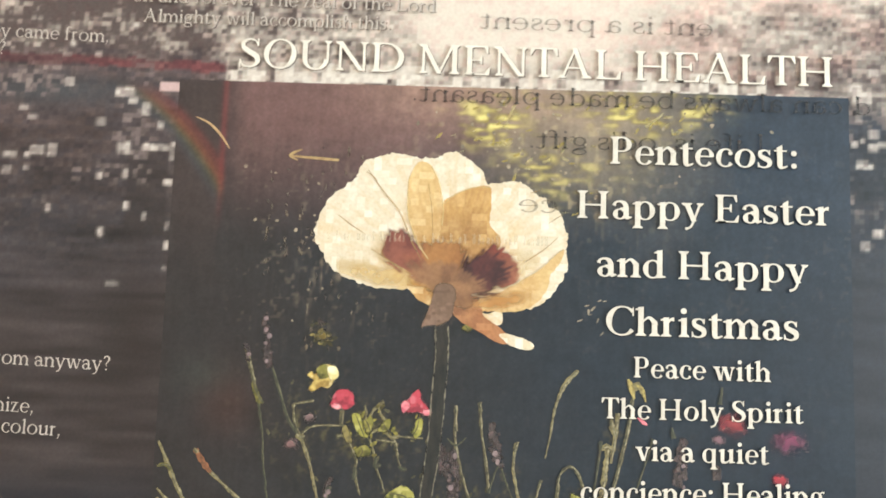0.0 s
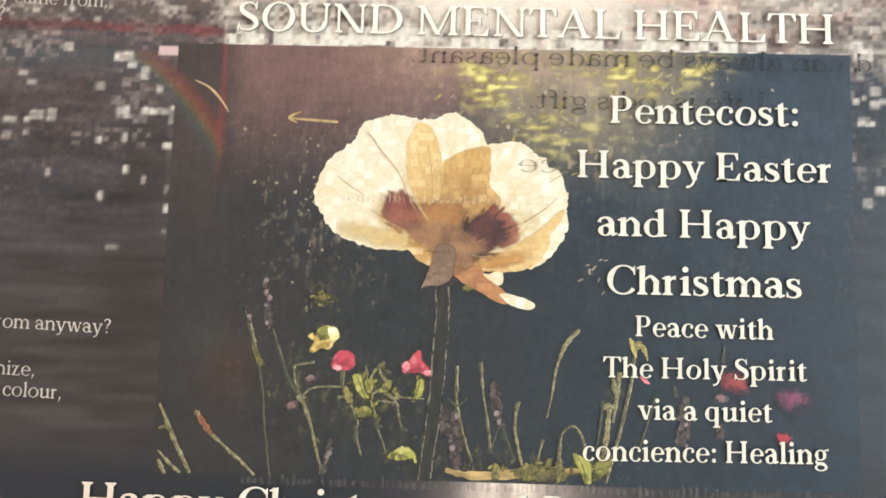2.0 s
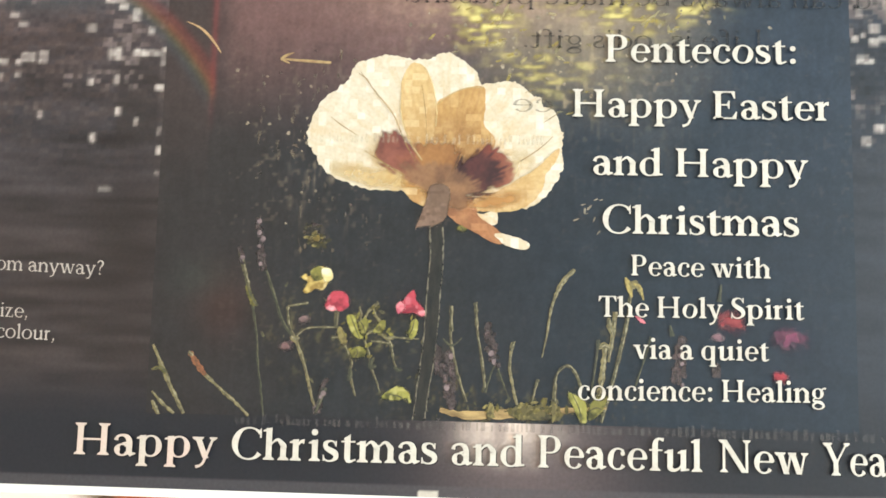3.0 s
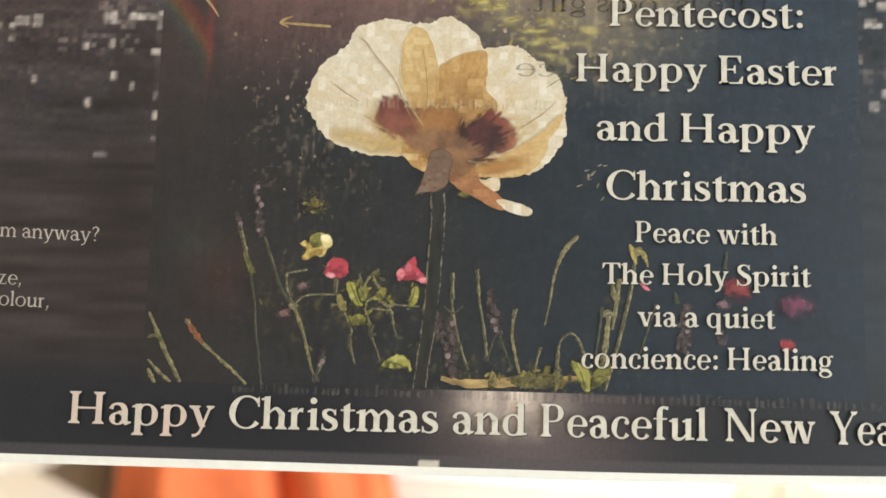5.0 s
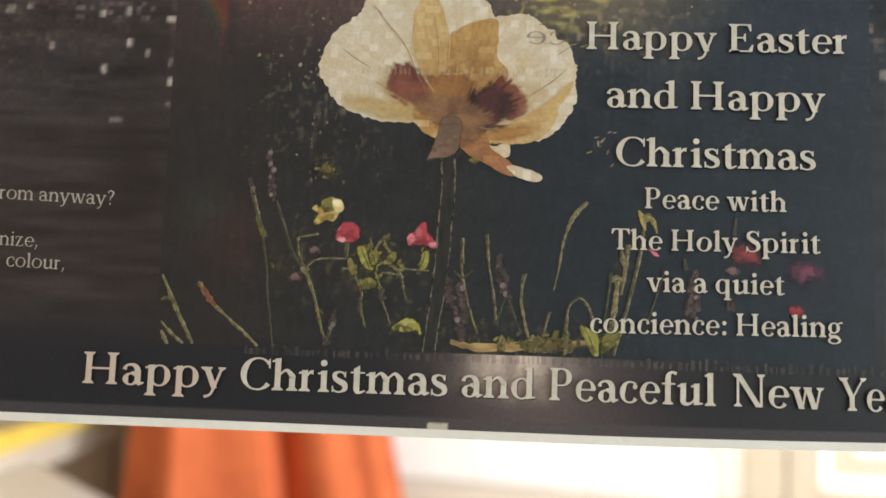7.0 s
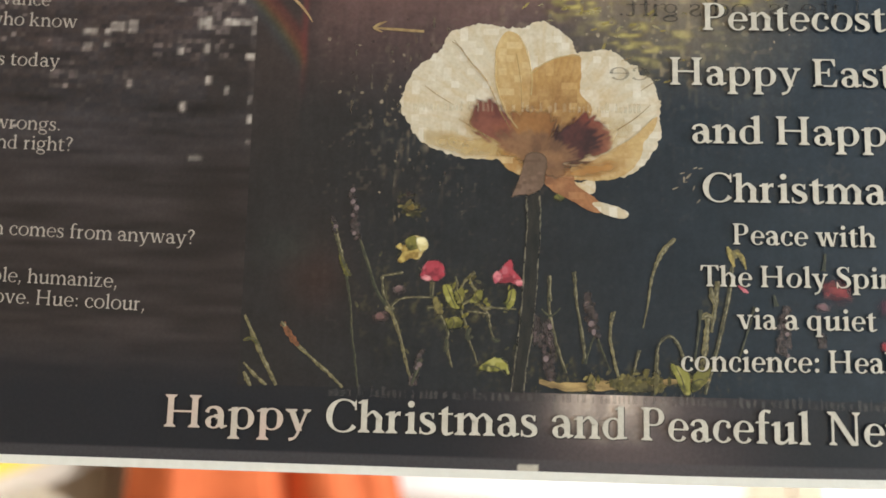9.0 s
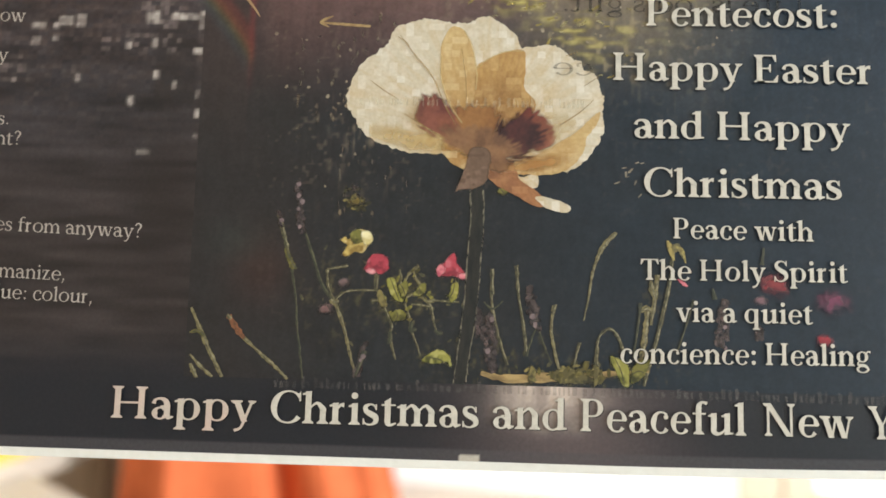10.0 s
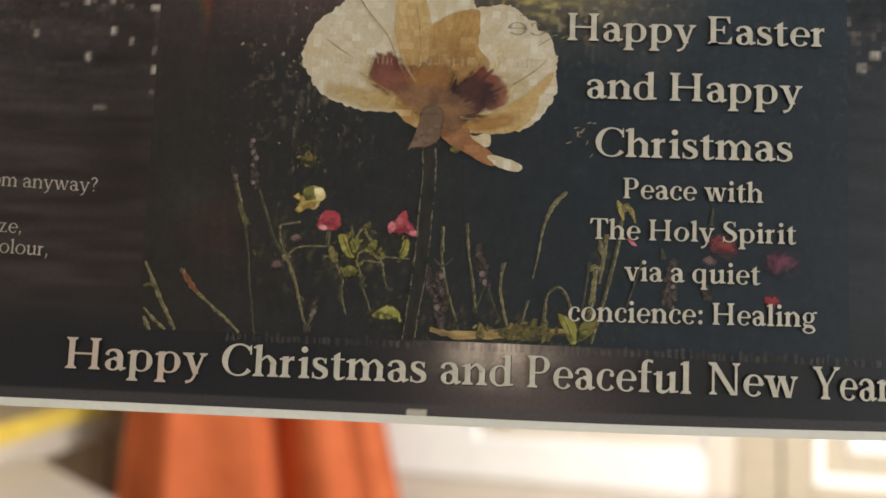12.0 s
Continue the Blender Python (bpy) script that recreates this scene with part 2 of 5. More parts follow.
def glyph(c, p):
    """Draws one letter with the pen and returns its set width."""
    w, t, s, X = p.w, p.t, p.s, 0.66
    if c == "H":
        p.stem(0.13, 0, 1); p.stem(0.83, 0, 1); p.rect(0.13 + w, 0.46, 0.83, 0.46 + t * 1.2); return 1.0 + w
    if c in "EF":
        p.stem(0.13, 0, 1, "")
        p.foot(0.13, w, 0); p.head(0.13, w, 1)
        p.rect(0.13, 1 - t, 0.74, 1); p.poly((0.76, 1), (0.64, 1 - t * 0.9), (0.73, 0.74), (0.77, 0.74))
        p.rect(0.13 + w, 0.48, 0.58, 0.48 + t); p.poly((0.55, 0.37), (0.59, 0.37), (0.59, 0.66), (0.55, 0.66), (0.5, 0.515))
        if c == "E":
            p.rect(0.13, 0, 0.78, t); p.poly((0.66, t * 0.9), (0.8, 0), (0.83, 0.26), (0.79, 0.26))
        return 0.9
    if c == "L":
        p.stem(0.13, 0, 1); p.rect(0.13, 0, 0.76, t); p.poly((0.64, t * 0.9), (0.78, 0), (0.81, 0.28), (0.77, 0.28)); return 0.85
    if c == "T":
        p.stem(0.44 - w / 2, 0, 1, "f"); p.rect(0.06, 1 - t, 0.82, 1)
        p.poly((0.04, 1), (0.02, 0.74), (0.06, 0.74), (0.17, 1 - t)); p.poly((0.84, 1), (0.71, 1 - t), (0.82, 0.74), (0.86, 0.74)); return 0.88
    if c == "A":
        p.slant(0.09, 0, 0.45, 0.98, t * 1.3); p.slant(0.76, 0, 0.40, 1.02, w); p.rect(0.25, 0.32, 0.74, 0.32 + t)
        p.foot(0.07, t * 1.3); p.foot(0.76, w); return 1.02 + w * 0.3
    if c == "M":
        p.stem(0.15, 0, 1, "f", t * 1.5); p.slant(0.6, 0, 0.12, 1, w); p.slant(0.62, 0, 1.03, 1, t * 1.4); p.stem(1.05, 0, 1, "f")
        p.head(0.12, w * 0.8, 1, 1, 0); p.head(1.05, w, 1, 0, 1); return 1.22 + w
    if c == "N":
        p.stem(0.16, 0, 1, "f", t * 1.5); p.slant(0.86 - w * 0.6, 0, 0.1, 1, w * 1.05); p.stem(0.88, 0, 1, "h", t * 1.5); p.head(0.12, w * 0.7, 1, 1, 0); return 1.1
    if c == "O":
        p.ring(0.55, 0.5, 0.5, 0.52, w * 1.1, t, tilt=0.25); return 1.1
    if c == "S":
        p.line([(0.6, 0.8), (0.52, 0.93), (0.36, 0.975), (0.18, 0.88), (0.17, 0.7), (0.35, 0.54), (0.55, 0.41), (0.61, 0.22), (0.48, 0.06), (0.3, 0.025), (0.16, 0.09), (0.09, 0.24)],
               [t * 0.8, t, t * 1.2, w * 0.75, w * 0.95, w * 1.15, w * 1.15, w * 0.95, t * 1.5, t, t, t * 0.8])
        p.rect(0.585, 0.74, 0.63, 1.0); p.rect(0.06, 0, 0.105, 0.28); return 0.74
    if c == "U":
        p.stem(0.13, 0.36, 1, "h"); p.stem(0.86, 0.36, 1, "h", t * 1.4)
        p.ring(0.495 + t * 0.7, 0.37, 0.365 + t * 0.7, 0.39, w, t * 1.3, 180, 360); return 1.08
    if c == "D":
        p.stem(0.13, 0, 1); p.rect(0.13, 1 - t, 0.48, 1); p.rect(0.13, 0, 0.48, t); p.ring(0.46, 0.5, 0.57, 0.5, w * 1.1, t, -90, 90); return 1.1
    if c == "P":
        p.stem(0.13, 0, 1); p.rect(0.13, 1 - t, 0.46, 1); p.rect(0.13, 0.44, 0.46, 0.44 + t); p.ring(0.44, 0.72, 0.33, 0.28, w, t, -90, 90); return 0.84
    if c == "C":
        p.ring(0.57, 0.5, 0.52, 0.52, w * 1.1, t, 42, 318, 0.2); p.poly((0.9, 0.68), (0.95, 0.68), (0.94, 1.0), (0.89, 0.93)); return 0.99
    if c == "Y":
        p.slant(0.36, 0.42, 0.05, 1, w); p.slant(0.42 + w * 0.3, 0.42, 0.84, 1, t * 1.3); p.stem(0.37, 0, 0.46, "f"); p.head(0.07, w, 1); p.head(0.83, t * 1.3, 1); return 0.94
    if c == "I":
        p.stem(0.13, 0, 1); return 0.26 + w
    if c == "a":
        p.line([(0.1, 0.48), (0.15, 0.6), (0.3, 0.645), (0.44, 0.58), (0.5, 0.44)], [w * 0.75, t * 1.5, t * 1.5, w * 0.85, w])
        p.rect(0.5 - w / 2, 0.06, 0.5 + w / 2, 0.46); p.ring(0.3, 0.185, 0.24, 0.2, w, t, 50, 320)
        p.line([(0.42, 0.41), (0.3, 0.385)], [t, t * 1.2], 2); p.poly((0.5 - w / 2, 0.1), (0.53, -0.02), (0.69, 0.06), (0.69, 0.1), (0.5 + w / 2, 0.11)); return 0.69
    if c == "b":
        p.stem(0.1, 0, 1, "g"); p.ring(0.42, 0.33, 0.32, 0.345, w, t, -150, 150); return 0.8
    if c == "c":
        p.ring(0.37, 0.33, 0.32, 0.345, w, t, 48, 318, 0.2); p.dot(0.53, 0.5, w * 0.42); return 0.63
    if c == "d":
        p.ring(0.36, 0.32, 0.32, 0.335, w, t, 35, 325); p.stem(0.5, 0.02, 1, "g"); p.poly((0.5, 0), (0.5 + w + 0.1, 0.03), (0.5 + w + 0.1, 0.08), (0.5, 0.12)); return 0.82
    if c == "e":
        p.ring(0.37, 0.33, 0.32, 0.345, w, t, 5, 318, 0.15); p.rect(0.1, 0.33, 0.66, 0.33 + t); return 0.7
    if c == "f":
        p.stem(0.14, 0, 0.8, "f"); p.line([(0.14 + w / 2, 0.72), (0.16 + w / 2, 0.88), (0.34, 0.985), (0.5, 0.95)], [w, w * 0.9, t * 1.4, w * 0.6]); p.rect(0.04, X - t, 0.46, X); return 0.5
    if c == "g":
        p.ring(0.34, 0.42, 0.27, 0.25, w * 0.9, t); p.line([(0.2, 0.22), (0.12, 0.12), (0.2, 0.05), (0.44, 0.02), (0.58, -0.08)], [t, t * 1.4, w * 0.7, w * 0.8, w * 0.6])
        p.ring(0.35, -0.14, 0.3, 0.17, w * 0.6, t); p.line([(0.52, 0.58), (0.6, 0.65), (0.72, 0.64)], [t, t * 1.2, w * 0.55]); return 0.74
    if c == "h":
        p.stem(0.1, 0, 1, "fg"); p.arch(0.1, 0.54); return 0.64 + w
    if c == "i":
        p.stem(0.13, 0, X, "fg"); p.dot(0.12 + w / 2, 0.9, w * 0.58); return 0.24 + w
    if c == "j":
        p.stem(0.13, -0.15, X, "g"); p.dot(0.12 + w / 2, 0.9, w * 0.58); return 0.24 + w
    if c == "k":
        p.stem(0.1, 0, 1, "fg"); p.slant(0.1 + w * 0.9, 0.3, 0.52, X, t * 1.4); p.slant(0.58, 0, 0.28, 0.42, w); p.head(0.5, t * 1.4, X); p.foot(0.56, w); return 0.8
    if c == "l":
        p.stem(0.13, 0, 1, "fg"); return 0.24 + w
    if c == "m":
        p.stem(0.1, 0, X, "fg"); p.arch(0.1, 0.52); p.arch(0.52, 0.94); return 1.04 + w
    if c == "n":
        p.stem(0.1, 0, X, "fg"); p.arch(0.1, 0.54); return 0.64 + w
    if c == "o":
        p.ring(0.39, 0.33, 0.345, 0.345, w, t, tilt=0.25); return 0.77
    if c == "p":
        p.stem(0.11, -0.31, X, "fg"); p.ring(0.44, 0.33, 0.33, 0.345, w, t, -150, 150); return 0.83
    if c == "q":
        p.ring(0.36, 0.33, 0.32, 0.345, w, t, 35, 325); p.stem(0.5, -0.31, X, "f"); p.poly((0.5, X - 0.08), (0.5 + w, X - 0.1), (0.5 + w, X + 0.02)); return 0.8
    if c == "r":
        p.stem(0.1, 0, X, "fg"); p.line([(0.1 + w * 0.7, X - 0.22), (0.16 + w, X - 0.07), (0.34 + w * 0.6, X - 0.06)], [t, t * 1.6, w * 0.85]); return 0.44 + w * 0.6
    if c == "s":
        p.line([(0.44, 0.5), (0.38, 0.61), (0.26, 0.64), (0.13, 0.57), (0.15, 0.43), (0.29, 0.34), (0.42, 0.26), (0.44, 0.12), (0.32, 0.025), (0.2, 0.02), (0.1, 0.07), (0.07, 0.16)],
               [t * 0.8, t, t * 1.1, w * 0.7, w * 0.85, w, w, w * 0.8, t * 1.2, t, t, t * 0.8])
        p.rect(0.425, 0.47, 0.465, 0.65); p.rect(0.05, 0.01, 0.09, 0.2); return 0.56
    if c == "t":
        p.stem(0.14, 0.1, 0.66, ""); p.poly((0.14, 0.64), (0.14 + w, 0.64), (0.14 + w, 0.86), (0.12, 0.74)); p.rect(0.04, X - t, 0.46, X)
        p.line([(0.14 + w / 2, 0.14), (0.17 + w / 2, 0.05), (0.34, 0.02), (0.48, 0.08)], [w, w * 0.9, t * 1.5, t]); return 0.5
    if c == "u":
        p.stem(0.12, 0.2, X, "g"); p.line([(0.12 + w / 2, 0.24), (0.12 + w / 2, 0.1), (0.32, 0.03), (0.46, 0.07), (0.56, 0.18)], [w, w * 0.95, t * 2, t * 1.3, t])
        p.stem(0.54, 0.02, X, "g"); p.poly((0.54, 0), (0.64 + w, 0.03), (0.64 + w, 0.08), (0.54, 0.1)); return 0.66 + w
    if c == "v":
        p.slant(0.32, 0, 0.07, X, w); p.slant(0.34 + w * 0.3, 0, 0.58, X, t * 1.3); p.head(0.08, w, X); p.head(0.57, t * 1.3, X); return 0.74
    if c == "w":
        p.slant(0.28, 0, 0.07, X, w); p.slant(0.3 + w * 0.3, 0, 0.48, X, t * 1.2); p.slant(0.68, 0, 0.46, X, w); p.slant(0.72 + w * 0.3, 0, 0.92, X, t * 1.2)
        p.head(0.08, w, X); p.head(0.47, w, X, 0.6, 0.4); p.head(0.91, t * 1.2, X); return 1.08
    if c == "y":
        p.slant(0.32, 0, 0.07, X, w); p.line([(0.62, X), (0.42, 0.08), (0.3, -0.2), (0.12, -0.28)], [t * 1.3, t * 1.5, t * 1.4, w * 0.55]); p.head(0.08, w, X); p.head(0.58, t * 1.3, X); return 0.74
    if c == "z":
        p.rect(0.08, X - t, 0.54, X); p.rect(0.06, 0, 0.58, t); p.slant(0.07, 0, 0.36, X, w); p.rect(0.06, X - 0.18, 0.1, X); p.rect(0.54, 0, 0.58, 0.18); return 0.64
    if c == "?":
        p.line([(0.1, 0.82), (0.18, 0.95), (0.34, 0.97), (0.46, 0.82), (0.36, 0.6), (0.27, 0.48), (0.27, 0.3)], [w * 0.7, t * 1.5, t * 1.6, w, w * 0.8, t * 1.2, t]); p.dot(0.27, 0.08, w * 0.5); return 0.56
    if c == ":":
        p.dot(0.2, 0.09, w * 0.56); p.dot(0.2, 0.55, w * 0.56); return 0.38
    if c == ".":
        p.dot(0.16, 0.09, w * 0.52); return 0.33
    if c == ",":
        p.dot(0.16, 0.09, w * 0.52); p.poly((0.16 - w * 0.1, 0.06), (0.16 + w * 0.5, 0.08), (0.1, -0.18), (0.06, -0.16)); return 0.33
    if c == "'":
        p.dot(0.14, 0.92, w * 0.45); p.poly((0.14, 0.9), (0.14 + w * 0.45, 0.92), (0.1, 0.72), (0.07, 0.74)); return 0.28
    return 0.33


def set_words(text, stem, thin, serif):
    """Strokes of a line of words and its length, in units of the capitals' height."""
    strokes, x = [], 0.0
    for c in text:
        p = Pen(stem, thin, serif)
        adv = glyph(c, p)
        strokes += [[[(px + x, py) for px, py in q] for q in st] for st in p.strokes]
        x += adv
    return strokes, x


def lift(level):
    """How far a layer of ink stands off the paper, in metres."""
    return -0.00003 * level


def flat_mesh(name, strokes, level, spread=0.000004):
    """Flat shapes facing the reader; each stroke lies a hair above the one before."""
    verts, faces = [], []
    for i, st in enumerate(strokes):
        y = lift(level) - spread * (i % 6 if len(strokes) < 900 and spread > 2e-6 else i)
        for q in st:
            area = sum(a[0] * b[1] - b[0] * a[1] for a, b in zip(q, q[1:] + q[:1]))
            k = len(verts)
            verts += [(x / 1000, y, z / 1000) for x, z in (q if area > 0 else q[::-1])]
            faces.append(range(k, k + len(q)))
    return mesh_of(name, verts, faces)


def words(text, left, right, cap, material, level, parent, label, bold=True, shade=None, mirror=False):
    """A line of words from left to right (places on the sheet, in millimetres), capitals cap high; a dark cast copy is printed under it."""
    look_of = (0.176, 0.053, 0.08) if bold == 1 else (0.15, 0.052, 0.075) if bold == 2 else (0.115, 0.05, 0.07)
    strokes, length = set_words(text, *look_of)
    (ax, az), (bx, bz) = left, right
    if mirror:
        (ax, az), (bx, bz) = right, left
    k, rise = (bx - ax) / length, (bz - az) / length

    def laid(dx, dz):
        return [[[(ax + x * k + dx, az + rise * x + y * cap + dz) for x, y in q] for q in st] for st in strokes]
    if shade:
        part("letter_shade", flat_mesh("letter_shade", laid(0.2, -0.18), level - 1), shade, parent)
    return part("lettering", flat_mesh("lettering", laid(0, 0), level), material, parent, label)


def column_words(text, end, cap, material, level, parent, label, start=None):
    """A line of the side columns, set by its end (or its start) at its natural width."""
    length = set_words(text, 0.115, 0.05, 0.07)[1] * cap * 1.02
    if start:
        return words(text, start, (start[0] + length, start[1]), cap, material, level, parent, label, bold=False)
    return words(text, (end[0] - length, end[1] - 0.42 + 0.031 * length), (end[0], end[1] - 0.42), cap, material, level, parent, label, bold=False)

# ======== the printed sheet ========
SHEET_X0, SHEET_X1, SHEET_Z0, SHEET_Z1 = -62.0, 235.0, -8.8, 201.0


def edge_rise(x):
    """How far the sheet's lower edge lifts, in millimetres, towards its curling corner."""
    return 0.15 + 1.25 * max(0.0, (x - 105) / 76) ** 1.5


bm = bmesh.new()
rim = [(SHEET_X0 + (SHEET_X1 - SHEET_X0) * i / 60) for i in range(61)]
rows = [[bm.verts.new((x / 1000, y, z / 1000)) for x in rim for z in (SHEET_Z0 + edge_rise(x), SHEET_Z1)] for y in (0, 0.0003)]
front, back = rows
for i in range(60):
    a, b, c, d = 2 * i, 2 * i + 1, 2 * i + 3, 2 * i + 2
    bm.faces.new((front[a], front[b], front[c], front[d]))
    bm.faces.new((back[a], back[b], back[c], back[d]))
    bm.faces.new((front[a], front[d], back[d], back[a]))
    bm.faces.new((front[b], front[c], back[c], back[b]))
for k in (0, 120):
    bm.faces.new((front[k], front[k + 1], back[k + 1], back[k]))
sheet = part("printed_sheet", bm, paper, None)
tagged(sheet, "glossy printed sheet with a pale poppy photograph and cream words", "printed sheet")


def value_noise(u, v, su, sv, seed):
    """Smooth noise from 0 to 1 over the sheet, with cells of su by sv millimetres."""
    table = np.random.RandomState(seed).rand(256, 256)
    x, y = (u + 500) / su, (v + 500) / sv
    i, j = np.floor(x).astype(int), np.floor(y).astype(int)
    a, b = x - i, y - j
    a, b = a * a * (3 - 2 * a), b * b * (3 - 2 * b)
    g = lambda p, q: table[p % 256, q % 256]
    return (g(i, j) * (1 - a) + g(i + 1, j) * a) * (1 - b) + (g(i, j + 1) * (1 - a) + g(i + 1, j + 1) * a) * b


def step(x, lo, hi):
    s = np.clip((x - lo) / (hi - lo), 0, 1)
    return s * s * (3 - 2 * s)


def tint(r, g, b):
    return np.array(srgb(r, g, b)[:3])


def blend(a, b, k):
    return a * (1 - k[..., None]) + b * k[..., None]


def colour_grid(name, x0, x1, z0, z1, cell, colours, level, sheer=None):
    """A fine grid on the sheet whose colours run into each other."""
    nx, nz = round((x1 - x0) / cell), round((z1 - z0) / cell)
    xs, zs = np.linspace(x0, x1, nx + 1), np.linspace(z0, z1, nz + 1)
    gx, gz = np.meshgrid(xs, zs)
    co = np.stack([gx / 1000, np.full_like(gx, lift(level)), gz / 1000], -1).reshape(-1, 3)
    k = (np.arange(nz)[:, None] * (nx + 1) + np.arange(nx)[None]).ravel()
    me = mesh_of(name, co.tolist(), np.stack([k, k + 1, k + nx + 2, k + nx + 1], -1).tolist())
    rgb = colours(gx, gz).reshape(-1, 3)
    at = me.attributes.new("print", "FLOAT_COLOR", "POINT")
    cover = sheer(gx, gz).reshape(-1, 1) if sheer else np.ones((len(rgb), 1))
    at.data.foreach_set("color", np.concatenate([rgb, cover], 1).astype(np.float32).ravel())
    return me


def circle_through(p, q, r):
    """Centre and radius of the circle through three places."""
    (ax, ay), (bx, by), (cx, cy) = p, q, r
    d = 2 * (ax * (by - cy) + bx * (cy - ay) + cx * (ay - by))
    s, t, w = ax * ax + ay * ay, bx * bx + by * by, cx * cx + cy * cy
    x, y = (s * (by - cy) + t * (cy - ay) + w * (ay - by)) / d, (s * (cx - bx) + t * (ax - cx) + w * (bx - ax)) / d
    return x, y, math.hypot(ax - x, ay - y)


def oval(u, v, centre, rx, rz):
    return np.exp(-((u - centre[0]) / rx) ** 2 - ((v - centre[1]) / rz) ** 2)


def rainbow(u, v, c):
    """A faint rainbow bow that bends down over the picture's corner."""
    x, y, r = circle_through(*[(8.7, 98.1), (19.0, 88.0), (25.7, 77.5)])
    d = np.hypot(u - x, v - y) - r
    along = step(v, 72, 84) * (1 - step(v, 98, 104)) * (1 - step(u, 24.5, 27))
    for shift, colour, k in ((-1.9, (52, 62, 72), 0.55), (-0.9, (56, 74, 72), 0.5), (0.0, (92, 84, 44), 0.6), (1.1, (124, 66, 40), 0.75), (2.6, (108, 46, 42), 0.75)):
        c = blend(c, tint(*colour) * np.ones_like(c), 0.45 * k * np.exp(-((d - shift) / 0.95) ** 2) * along)
    return c


def cells(u, v, wide, high, seed):
    """Random values from 0 to 1 in blocks of the given size in millimetres."""
    table = np.random.RandomState(seed).rand(256, 256)
    return table[np.floor((u + 500) / wide).astype(int) % 256, np.floor((v + 500) / high).astype(int) % 256]


# blocks of glitter on the water: place, width, height and strength
GLITTER_NEAR = [
    (-10.6, 102.4, 2, 1.7, 0.7), (2.3, 100.4, 4.2, 2, 1), (4.3, 98.5, 2, 1.2, 1), (7.3, 96.6, 1.7, 2.7, 0.85), (10.9, 93, 1.2, 1.7, 0.6), (-2.8, 93.4, 2, 1.7, 0.4), (-20.5, 96.2, 2, 1, 0.6), (-18.4, 94.1, 2.2, 1, 0.55),
    (-16.8, 86.5, 3.2, 2, 0.45), (-13.3, 86.6, 2, 2.7, 0.55), (-18.9, 85.4, 1.1, 1.1, 1), (-22.9, 85.4, 3, 1.2, 0.5), (-23.2, 81.8, 2, 1.7, 0.35), (-18.9, 82.4, 1.2, 1, 0.4), (-2.2, 81, 1.1, 1.5, 0.75), (3.7, 81.6, 1.1, 2, 0.6),
]
GLITTER_POST = [
    (3.6, 87.5, 1.5, 2.7, 0.75), (2.1, 87.5, 1.2, 2.5, 0.45), (7.9, 87.9, 1.2, 1.2, 0.9), (10.1, 87.8, 5.9, 1.2, 0.45), (9.7, 87.7, 1.5, 1.2, 0.8), (14.1, 88.5, 1, 1.2, 0.7), (14.0, 86.2, 0.9, 2.5, 0.3), (13.4, 80, 2, 1.2, 0.85),
    (-13.2, 73.5, 1.1, 1.7, 0.55), (4.4, 74.5, 1.1, 1.7, 0.85), (8.6, 72.1, 0.8, 1.7, 0.45), (-1, 68.3, 1.2, 1.9, 0.7), (14.0, 65.8, 1, 1.7, 0.85), (14.0, 60.8, 1, 0.7, 0.35), (13.8, 70.1, 0.7, 1.7, 0.25), (2.5, 57, 2.9, 1, 0.2),
    (-10.5, 111.4, 1.2, 1.2, 0.9), (-4.4, 108.9, 1.5, 1.2, 0.8), (3.5, 116, 1.7, 1.2, 0.7),
]
GLITTER_FAR = [
    (166.1, 105.9, 2.7, 1.7, 0.7), (166.6, 104, 2.2, 3.5, 0.75), (168.4, 103.7, 2.7, 2.5, 0.55), (170, 95.5, 2, 2, 0.6), (165.8, 93.2, 1.1, 1.2, 0.95), (167.6, 94, 1, 1, 0.5), (169.9, 92.5, 2, 1.7, 0.6), (171.8, 93.2, 2, 1, 0.45),
    (167.9, 88.2, 3.7, 0.9, 0.65), (167.4, 89.2, 2.5, 1, 0.3), (166.8, 99.3, 1.2, 2.2, 0.35), (170.5, 73.4, 2, 1.7, 0.75), (167.7, 70.5, 2, 2, 0.4), (170.5, 109.5, 2, 1.7, 0.7),
]


